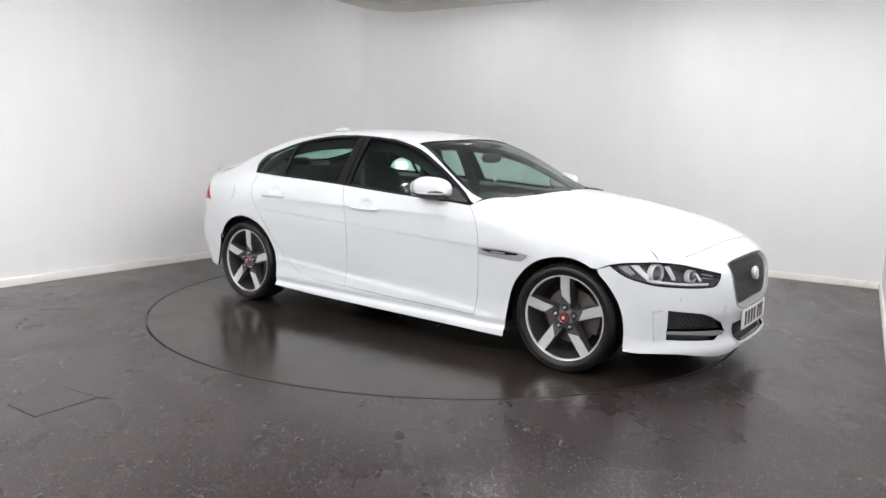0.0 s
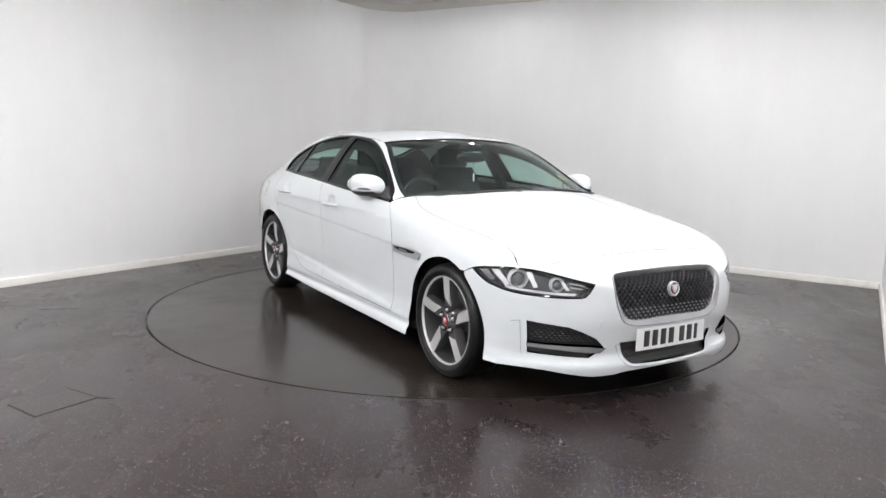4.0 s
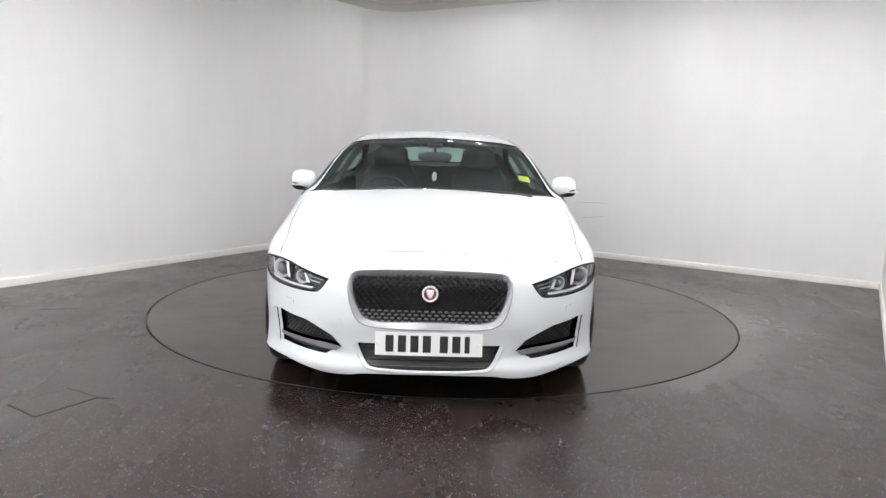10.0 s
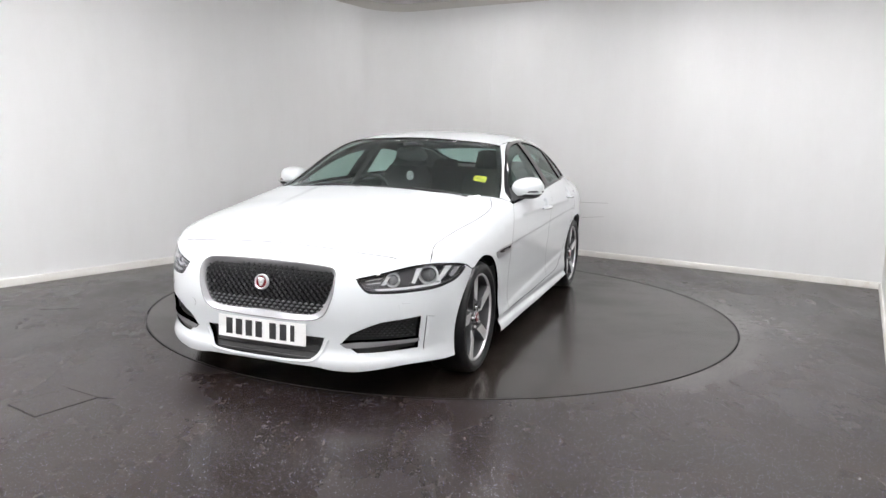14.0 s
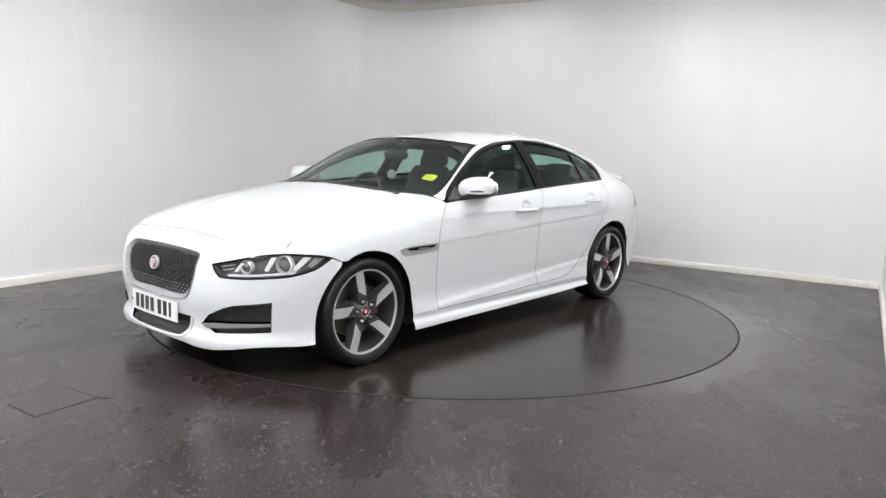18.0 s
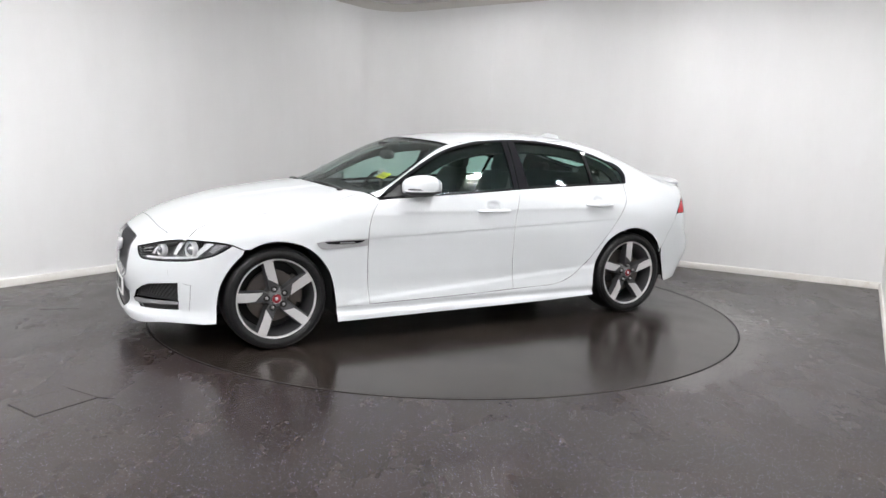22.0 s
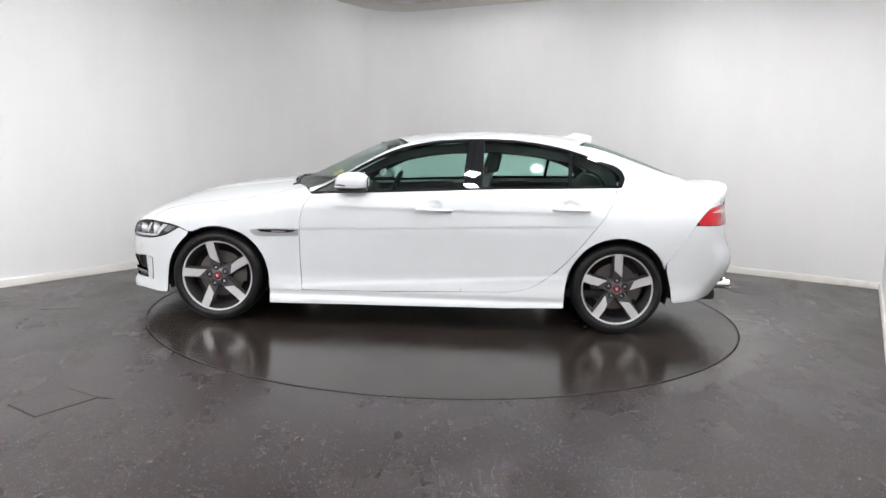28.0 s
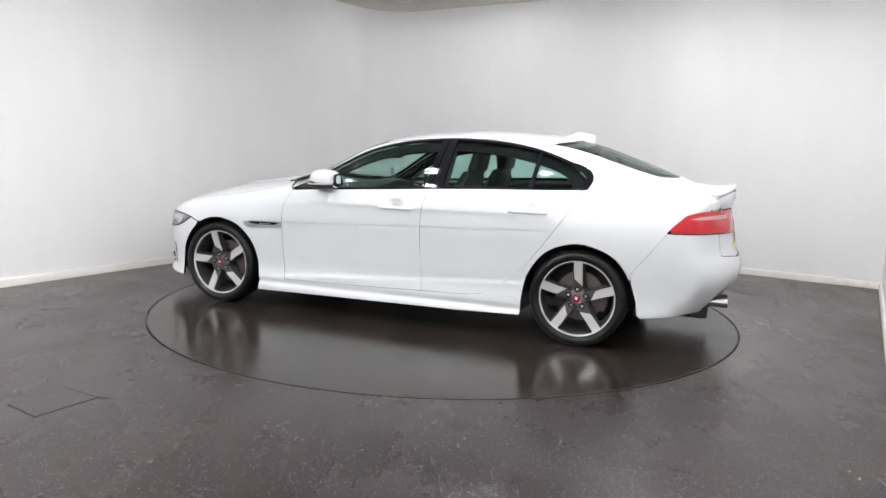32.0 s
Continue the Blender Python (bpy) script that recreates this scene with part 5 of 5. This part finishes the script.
    for name, prof, mat, lab in (("emblem_ring", [(0.030, -0.02), (0.040, -0.01), (0.040, 0.004), (0.036, 0.008), (0.030, 0.004)], SATIN, "satin chrome emblem ring"), ("emblem", [(0.001, 0.004), (0.02, 0.003), (0.031, 0.0), (0.031, -0.02)], RED, "round red emblem")):
        bm = lathe(prof, "x", 40)
        bmesh.ops.transform(bm, matrix=d, verts=bm.verts)
        part(name, bm, mat, grille, lab)
    bm = bmesh.new()
    for a, b, r in ((0, 0.004, 0.018), (-0.012, 0.014, 0.008), (0.012, 0.014, 0.008), (0, -0.012, 0.011)):
        e = ellipsoid((0.006, a, b), (0.006, r, r), 2.0, 12, 8)
        tmp = bpy.data.meshes.new("tmp")
        e.to_mesh(tmp)
        e.free()
        bm.from_mesh(tmp)
        bpy.data.meshes.remove(tmp)
    bmesh.ops.transform(bm, matrix=d, verts=bm.verts)
    part("emblem_mark", bm, SATIN, grille, "plain silver emblem shape")
    # lower intake, plate and fog openings
    low = spread(INTAKE_LOW, 3) + [(0.350, 0.325), (0.0, 0.328)]
    panel("lower_intake", [front(low)], FRONT, BLACK, bumper, "black lower intake", both=True, off=-0.030, thick=0.005, step=0.03)
    rail = spread(INTAKE_LOW, 3)
    edge = [(y * 1.035 + 0.004, z - 0.008) for y, z in rail]
    edge = [(-y, z) for y, z in edge[:0:-1]] + edge
    part("intake_frame", tube([Vector(p) - Vector((0.004, 0, 0)) for p in front(edge)], 0.0095, 8), WHITE, bumper, "raised white rim of the lower intake")
    for k in range(4):
        z = 0.212 + 0.030 * k
        part("intake_bar", tube([(p[0] - 0.022, p[1], p[2]) for p in front([(-0.30 + 0.05 * j, z) for j in range(13)])], 0.004, 6), BLACK, bumper)
    plate_x = front([(0.0, 0.34)])[0][0] + 0.020
    bm = bmesh.new()
    secs = []
    for k in range(13):
        y = -0.262 + 0.524 * k / 12
        x = plate_x - 0.10 * (y ** 2)
        secs.append([bm.verts.new((x + a, y, z)) for a, z in ((0, 0.276), (0.004, 0.276), (0.002, 0.390), (-0.002, 0.390))])
    for a, b in zip(secs, secs[1:]):
        for k in range(4):
            bm.faces.new((a[k], a[(k + 1) % 4], b[(k + 1) % 4], b[k]))
    bm.faces.new(secs[0])
    bm.faces.new(secs[-1])
    bmesh.ops.recalc_face_normals(bm, faces=bm.faces)
    plate = part("number_plate", bm, PLATE, car, "white front number plate with black bars")
    y = -0.215
    for wide in (0.05, 0.05, 0.05, 0.05, 0.0, 0.05, 0.05, 0.035):
        if wide:
            bm = bmesh.new()
            x = plate_x - 0.10 * (y + wide / 2) ** 2
            add_box(bm, x + 0.0015, x + 0.0052, y + 0.004, y + wide - 0.006, 0.293, 0.377, 0.002)
            part("plate_bar", bm, BLACK, plate)
        y += (wide or 0.012) + 0.0105
    for s in (1, -1):
        part("plate_screw", lathe([(0.001, 0.007), (0.005, 0.006), (0.007, 0.002)], "x", 12, center=(plate_x - 0.10 * 0.245 ** 2, s * 0.245, 0.333)), PLATE, plate)
    for i in (0, 1):
        f = (lambda b: b) if not i else flip_y
        fog = panel("fog_recess", [onto(FRONT, FOG)], FRONT, BLACK, bumper, "black mesh fog recess", off=-0.034, thick=0.005, mirror=bool(i), step=0.03)
        blade = [(2.196, 0.428, 0.300), (2.172, 0.52, 0.312), (2.09, 0.66, 0.317), (1.982, 0.772, 0.320), (1.980, 0.768, 0.302), (2.09, 0.65, 0.294), (2.165, 0.52, 0.280), (2.190, 0.46, 0.276)]
        panel("fog_blade", [onto(FRONT, blade)], FRONT, BLADE, fog, "satin silver blade", off=0.006, thick=0.034, mirror=bool(i), step=0.012)
        fin = [(1.955, 0.795, 0.432), (1.912, 0.820, 0.425), (1.925, 0.806, 0.262), (1.955, 0.782, 0.258)]
        panel("fog_surround", [onto(FRONT, fin)], FRONT, WHITE, bumper, off=0.005, thick=0.01, mirror=bool(i), step=0.03)
        bm = bmesh.new()
        inner = np.array([(0.455, 0.312), (0.50, 0.345), (0.57, 0.385), (0.62, 0.405), (0.765, 0.425), (0.76, 0.328), (0.6, 0.322)])
        spots = [(0.50 + 0.021 * k + 0.0105 * (r % 2), 0.335 + 0.0125 * r) for r in range(9) for k in range(14)]
        P = np.array(front([q for q in spots if inside_poly(inner, *q)]))
        for p, n in zip(P, normal_at(P)):
            q = Vector(p - n * 0.024)
            u = Vector((0, 0, 1)).cross(Vector(n)).normalized()
            ring = [bm.verts.new(q + u * 0.010 * a + Vector((0, 0, 0.0062 * b))) for a, b in ((1, 0), (0, 1), (-1, 0), (0, -1))]
            ins = [bm.verts.new(q + (v.co - q) * 0.6 - Vector(n) * 0.008) for v in ring]
            for a in range(4):
                bm.faces.new((ring[a], ring[(a + 1) % 4], ins[(a + 1) % 4], ins[a]))
        part("fog_mesh", f(bm), GRILLE_BLACK, fog, "black diamond mesh")
    # washer covers and tow cover
    for pts in ([(2.07, 0.69, 0.505), (2.03, 0.735, 0.507), (2.03, 0.735, 0.480), (2.07, 0.69, 0.478)],):
        pair("washer_cover", [onto(FRONT, pts)], FRONT, WHITE, bumper, off=0.0015, thick=0.004, step=0.03)
    circle = [(-0.455 + 0.022 * math.cos(2 * math.pi * k / 20), 0.425 + 0.022 * math.sin(2 * math.pi * k / 20)) for k in range(20)]
    panel("tow_cover", [front([(-y, z) for y, z in circle])], FRONT, WHITE, bumper, mirror=True, off=0.0015, thick=0.004, step=0.03)


def inside_poly(poly, x, y):
    a, b = poly, np.roll(poly, -1, 0)
    hit = (a[:, 1] > y) != (b[:, 1] > y)
    xs = a[:, 0] + (y - a[:, 1]) / np.where(b[:, 1] == a[:, 1], 1e-9, b[:, 1] - a[:, 1]) * (b[:, 0] - a[:, 0])
    return bool((hit & (x < xs)).sum() % 2)


def build_tail(car, rbump):
    for i in (0, 1):
        flip = bool(i)
        out = onto(REAR, spread3(TAIL_TOP)[:-1] + spread3(TAIL_LOW)[:-1])
        t = panel("tail_light", [out], REAR, TAIL_RED, car, "red wrap-round tail light", off=0.002, thick=0.03, mirror=flip, step=0.03)
        clear = [(-2.073, 0.776, 0.872), (-2.139, 0.709, 0.887), (-2.20, 0.611, 0.892), (-2.286, 0.403, 0.893), (-2.288, 0.40, 0.866), (-2.204, 0.617, 0.867), (-2.13, 0.723, 0.868)]
        panel("clear_stripe", [onto(REAR, clear)], REAR, TAIL_CLEAR, t, "pale clear lamp stripe", off=0.004, thick=0.006, mirror=flip, step=0.03)
        seal = [(x, y, z - 0.003) for x, y, z in spread3(TAIL_LOW)]
        p = onto(REAR, seal)
        bm = tube([Vector(q) for q in p], 0.004, 6)
        part("lamp_seal", bm if not i else flip_y(bm), BLACK_GLOSS, t, "black lamp seal")
    # aerial fin
    bm = bmesh.new()
    secs = []
    for x, h, w in ((-1.10, 0.002, 0.010), (-1.15, 0.022, 0.028), (-1.175, 0.045, 0.030), (-1.21, 0.056, 0.030), (-1.30, 0.061, 0.020), (-1.328, 0.056, 0.014), (-1.318, 0.012, 0.016)):
        z0 = float(on_top((x, 0.0))[0][2]) - 0.006
        secs.append([bm.verts.new((x, y * w, z0 + k * (h + 0.006))) for y, k in ((-1, 0), (-0.75, 0.45), (-0.25, 0.95), (0.25, 0.95), (0.75, 0.45), (1, 0))])
    for a, b in zip(secs, secs[1:]):
        for k in range(5):
            bm.faces.new((a[k], a[k + 1], b[k + 1], b[k]))
    bm.faces.new(secs[0])
    bm.faces.new(secs[-1])
    bmesh.ops.recalc_face_normals(bm, faces=bm.faces)
    part("aerial", bm, WHITE, car, "white shark-fin aerial")
    # rear badge and plate
    p = on_rear((0.0, 0.985))[0]
    part("rear_emblem", ellipsoid((p[0] - 0.004, 0, 0.985), (0.006, 0.055, 0.022), 2.2, 20, 8), CHROME, car, "plain chrome rear emblem")
    def flat_on_rear(y0, y1, z0, z1):
        ys = [y0 + (y1 - y0) * k / 8 for k in range(9)]
        return list(on_rear(*[(y, z0) for y in ys], *[(y, z1) for y in ys[::-1]]))
    plate = panel("number_plate", [flat_on_rear(-0.205, 0.205, 0.655, 0.765)], REAR, PLATE_YELLOW, car, "yellow rear number plate with black bars", off=0.003, thick=0.004, step=0.05)
    for k in range(7):
        y = -0.175 + 0.051 * k
        panel("plate_bar", [flat_on_rear(y, y + 0.036, 0.672, 0.748)], REAR, BLACK, plate, off=0.0045, thick=0.002, step=0.05)
    circle = [(-1.632 + 0.080 * math.cos(2 * math.pi * k / 28), 0.858 + 0.068 * math.sin(2 * math.pi * k / 28)) for k in range(28)]
    panel("fuel_flap", [side(circle)], SIDEWAYS, WHITE, car, "round white fuel flap", mirror=True, off=0.0022, thick=0.01, step=0.03)


def loft(sections, mat, name, parent, label=""):
    bm = bmesh.new()
    rows = [[bm.verts.new(p) for p in s] for s in sections]
    n = len(rows[0])
    for a, b in zip(rows, rows[1:]):
        for k in range(n):
            bm.faces.new((a[k], a[(k + 1) % n], b[(k + 1) % n], b[k]))
    bm.faces.new(rows[0])
    bm.faces.new(rows[-1])
    bmesh.ops.recalc_face_normals(bm, faces=bm.faces)
    return part(name, bm, mat, parent, label)


def slab(c0, c1, w0, w1, t0, t1, n=16, e=3.2, push=0.0):
    """Sections of a padded slab from c0 up to c1: widths along y, thickness along x."""
    out = []
    for j in range(9):
        t = j / 8
        c = Vector(c0).lerp(Vector(c1), t)
        c.x += push * math.sin(math.pi * t)
        k = 1.0 if 0 < j < 8 else 0.82
        w, th = (w0 + (w1 - w0) * t) / 2 * k, (t0 + (t1 - t0) * t) / 2 * k
        row = []
        for i in range(n):
            a = 2 * math.pi * i / n
            s = lambda v: math.copysign(abs(v) ** (2 / e), v)
            row.append((c.x + th * s(math.cos(a)), c.y + w * s(math.sin(a)), c.z))
        out.append(row)
    return out


def build_interior(car):
    for y in (0.37, -0.37):
        seat = loft(slab((-0.25, y, 0.56), (-0.50, y, 1.10), 0.50, 0.44, 0.15, 0.10, push=-0.02), LEATHER, "front_seat", car, "black leather front seat")
        loft(slab((-0.525, y, 1.10), (-0.565, y, 1.255), 0.30, 0.27, 0.10, 0.08), LEATHER, "headrest", seat, "black headrest")
        part("seat_cushion", box(-0.25, 0.26, y - 0.26, y + 0.26, 0.42, 0.58, 0.05), LEATHER, seat, "black seat cushion")
        for k in (-0.07, 0.07):
            part("headrest_post", tube([(-0.505, y + k, 1.06), (-0.53, y + k, 1.14)], 0.006, 8), CHROME, seat, "chrome headrest post")
    bench = loft(slab((-1.10, 0, 0.55), (-1.37, 0, 1.085), 1.26, 1.14, 0.16, 0.12, e=5), LEATHER, "rear_bench", car, "black leather rear bench")
    part("bench_cushion", box(-1.15, -0.72, -0.62, 0.62, 0.42, 0.56, 0.05), LEATHER, bench, "black bench cushion")
    for y in (0.36, -0.36):
        loft(slab((-1.38, y, 1.04), (-1.41, y, 1.150), 0.27, 0.23, 0.09, 0.07), LEATHER, "headrest", bench, "black rear headrest")
    part("parcel_shelf", prism([(-1.34, -0.70), (-1.34, 0.70), (-1.70, 0.66), (-1.92, 0.58), (-1.92, -0.58), (-1.70, -0.66)], 0.975, 0.998), TRIM, car, "black parcel shelf")
    half = spread([(-1.17, 0.0), (-1.16, 0.3), (-1.11, 0.52)]) + spread([(-1.28, 0.50), (-1.34, 0.3), (-1.355, 0.0)])
    panel("rear_header", [top(both_sides(half))], DOWN, TRIM, car, "black rear header lining", off=-0.014, thick=0.055, step=0.06)
    part("rear_bulkhead", box(-1.40, -1.36, -0.62, 0.62, 0.30, 0.97, 0.01), TRIM, car, "black rear bulkhead")
    for s in (1, -1):
        part("shelf_side", box(-1.40, -1.36, s * 0.58, s * 0.76, 0.70, 0.97, 0.01), TRIM, car, "black boot side lining")
    part("cabin_floor", box(-1.35, 0.82, -0.80, 0.80, 0.23, 0.30, 0.02), TRIM, car, "black cabin carpet")
    rows = []
    for k in range(17):
        y = -0.76 + 1.52 * k / 16
        hump = 0.035 * math.exp(-((y + 0.37) / 0.19) ** 2)
        xf = 0.86 - 0.14 * (y / 0.76) ** 2
        rows.append([(xf, y, 0.50), (xf, y, 0.925), (0.68, y, 0.955), (0.55, y, 0.950 + hump), (0.47, y, 0.925 + hump), (0.44, y, 0.85), (0.42, y, 0.70), (0.50, y, 0.52)])
    loft(rows, TRIM, "dashboard", car, "black soft-touch dashboard")
    part("centre_console", box(-0.25, 0.50, -0.11, 0.11, 0.30, 0.68, 0.03), TRIM, car, "black centre console")
    # steering wheel on the car's right
    place = Matrix.Translation((0.30, -0.37, 0.880)) @ pose(0, 0, 0, 0, -24, 0)
    bm = bmesh.new()
    ring = [(0, 0.185 * math.cos(2 * math.pi * k / 32), 0.180 * math.sin(2 * math.pi * k / 32)) for k in range(32)]
    tube(ring, 0.0155, 8, bm=bm, closed=True)
    bmesh.ops.transform(bm, matrix=place, verts=bm.verts)
    wheel = part("steering_wheel", bm, LEATHER, car, "black leather steering wheel")
    bm = ellipsoid((0.01, 0, -0.005), (0.03, 0.075, 0.06), 2.5, 20, 10)
    bmesh.ops.transform(bm, matrix=place, verts=bm.verts)
    part("wheel_hub", bm, TRIM, wheel, "black airbag cover")
    for a in (8, 172, 270):
        bm = tube([(0.005, 0.05 * math.cos(radians(a)), 0.05 * math.sin(radians(a))), (0, 0.178 * math.cos(radians(a)), 0.174 * math.sin(radians(a)))], 0.014, 6)
        bmesh.ops.transform(bm, matrix=place, verts=bm.verts)
        part("wheel_spoke", bm, SATIN_GREY, wheel, "grey steering wheel spoke")
    part("steering_column", tube([(0.32, -0.37, 0.875), (0.55, -0.37, 0.78)], 0.045, 10), TRIM, wheel, "black steering column")
    # interior mirror with sensor pod and hanging tag
    m = part("interior_mirror", ellipsoid((0.305, 0.0, 1.203), (0.022, 0.125, 0.036), 2.8, 24, 10), TRIM, car, "black interior mirror")
    part("sensor_pod", box(0.22, 0.36, -0.06, 0.06, 1.265, 1.300, 0.015), TRIM, m, "black sensor pod")
    part("mirror_stem", tube([(0.305, 0, 1.215), (0.295, 0, 1.285)], 0.012, 8), TRIM, m, "black mirror stem")
    part("cord", tube([(0.335, 0.0, 1.18), (0.345, 0.0, 1.094)], 0.0016, 6), TRIM, m, "thin hanging cord")
    hang = Matrix.Translation((0.345, 0, 1.060)) @ pose(0, 0, 0, 0, 0, 62)
    for name, prof, mat, lab in (("hanging_tag", [(0.001, 0.004), (0.030, 0.004), (0.034, 0.0), (0.030, -0.004), (0.001, -0.004)], TAG, "round pale hanging air freshener"),
                                 ("tag_ring", [(0.020, 0.0046), (0.022, 0.006), (0.024, 0.0046)], BLACK, "dark ring on the tag"),
                                 ("tag_mark", [(0.001, 0.0062), (0.010, 0.0058), (0.012, 0.0042)], SATIN_GREY, "grey mark on the tag")):
        bm = lathe(prof, "x", 28)
        bmesh.ops.transform(bm, matrix=hang, verts=bm.verts)
        part(name, bm, mat, m, lab)
    # door linings and roof lining
    fdl = [(0.72, 0.30), (-0.30, 0.30), (-0.345, 0.984), (0.173, 0.955), (0.560, 0.935), (0.70, 0.925)]
    pair("door_lining", [side(fdl)], SIDEWAYS, TRIM, car, "black inner door lining", off=-0.05, thick=0.02, step=0.06)
    rdl = [(-0.33, 0.30), (-0.76, 0.33), (-0.95, 0.45), (-1.18, 0.70), (-1.36, 1.015), (-1.013, 1.005), (-0.36, 0.984)]
    pair("door_lining", [side(rdl)], SIDEWAYS, TRIM, car, "black inner door lining", off=-0.05, thick=0.02, step=0.06)
    half = spread([(0.19, 0.0), (0.17, 0.3), (0.10, 0.55)]) + spread([(0.0, 0.57), (-0.4, 0.58), (-0.8, 0.565), (-1.15, 0.53)]) + spread([(-1.15, 0.53), (-1.22, 0.3), (-1.24, 0.0)])[1:]
    panel("roof_lining", [top(both_sides(half))], DOWN, LINING, car, "grey roof lining", off=-0.030, thick=0.008, step=0.08)
    for s in (1, -1):
        loft([[(-0.345, s * 0.845, 0.95), (-0.445, s * 0.845, 0.95), (-0.445, s * 0.80, 0.95), (-0.345, s * 0.80, 0.95)],
              [(-0.375, s * 0.70, 1.18), (-0.455, s * 0.70, 1.18), (-0.455, s * 0.655, 1.18), (-0.375, s * 0.655, 1.18)],
              [(-0.385, s * 0.595, 1.335), (-0.460, s * 0.595, 1.335), (-0.460, s * 0.55, 1.335), (-0.385, s * 0.55, 1.335)]], TRIM, "inner_pillar", car, "black inner door pillar")
    # yellow notice on the windscreen
    pts = [(0.648, 0.590), (0.625, 0.672), (0.560, 0.664), (0.590, 0.588)]
    notice = panel("notice", [top(pts)], DOWN, YELLOW, car, "small yellow notice inside the windscreen", off=-0.012, thick=0.001, step=0.06)
    near, far = [Vector(pts[0]), Vector(pts[1])], [Vector(pts[3]), Vector(pts[2])]
    for k, wide in ((0.26, 0.72), (0.46, 0.78), (0.66, 0.45)):
        a, b = near[0].lerp(far[0], k), near[1].lerp(far[1], k)
        c, d = near[0].lerp(far[0], k + 0.07), near[1].lerp(far[1], k + 0.07)
        line = [a.lerp(b, 0.12), a.lerp(b, 0.12 + wide), c.lerp(d, 0.12 + wide), c.lerp(d, 0.12)]
        panel("text_bar", [top([tuple(v) for v in line])], DOWN, BLACK, notice, "dark bar of small print", off=-0.0105, thick=0.001, step=0.06)


BLADE = material("blade_silver", (0.40, 0.40, 0.41), 0.25, metal=0.5)
NUT = material("nut_chrome", (0.70, 0.70, 0.71), 0.15, metal=0.7)
LENS = material("projector_glass", (0.11, 0.115, 0.12), 0.04, coat=1.0)
SATIN_DARK = material("dark_satin", (0.56, 0.56, 0.57), 0.3, metal=0.3)
SATIN_GREY = material("grey_satin", (0.30, 0.30, 0.31), 0.35, metal=0.5)
GRILLE_BLACK = material("grille_black", (0.085, 0.085, 0.088), 0.25)
GRILLE_SILVER = material("grille_silver", (0.33, 0.33, 0.34), 0.25, metal=0.4)
TAIL_RED = material("tail_red", (0.44, 0.010, 0.017), 0.15, coat=0.5, spec=0.15)
TAIL_CLEAR = material("tail_clear", (0.50, 0.28, 0.28), 0.2, coat=0.5, spec=0.2)
PLATE_YELLOW = material("plate_yellow", (0.70, 0.52, 0.03), 0.35)
TAG = material("tag_white", (0.62, 0.64, 0.62), 0.5)
HOUSING = material("lamp_housing", (0.15, 0.15, 0.155), 0.25, metal=0.3)
BRIGHT = material("lamp_chrome", (0.82, 0.82, 0.83), 0.22, metal=0.35)
LINING = material("roof_lining", (0.035, 0.035, 0.035), 0.9)


def build_car():
    car = thing("car", "glossy white four-door saloon car parked on the turntable", "car")
    doors, rdoors, bumper, rbump = build_body(car)
    build_glass(car, doors, rdoors)
    build_wipers(car)
    build_mirrors(car)
    build_handles(doors, rdoors)
    build_vents(car)
    build_nose(car, bumper)
    build_tail(car, rbump)
    build_wheels(car)
    build_underbody(car)
    build_interior(car)
    return car


CAR = build_car()


def motions():
    rows = [(t, pose(0, 0, 0, 0, 0, a)) for t, a in HEADINGS]
    walk(PLATFORM, rows)
    walk(CAR, [(t, m @ Matrix.Translation((-PIVOT[0], -PIVOT[1], 0))) for t, m in rows])


motions()
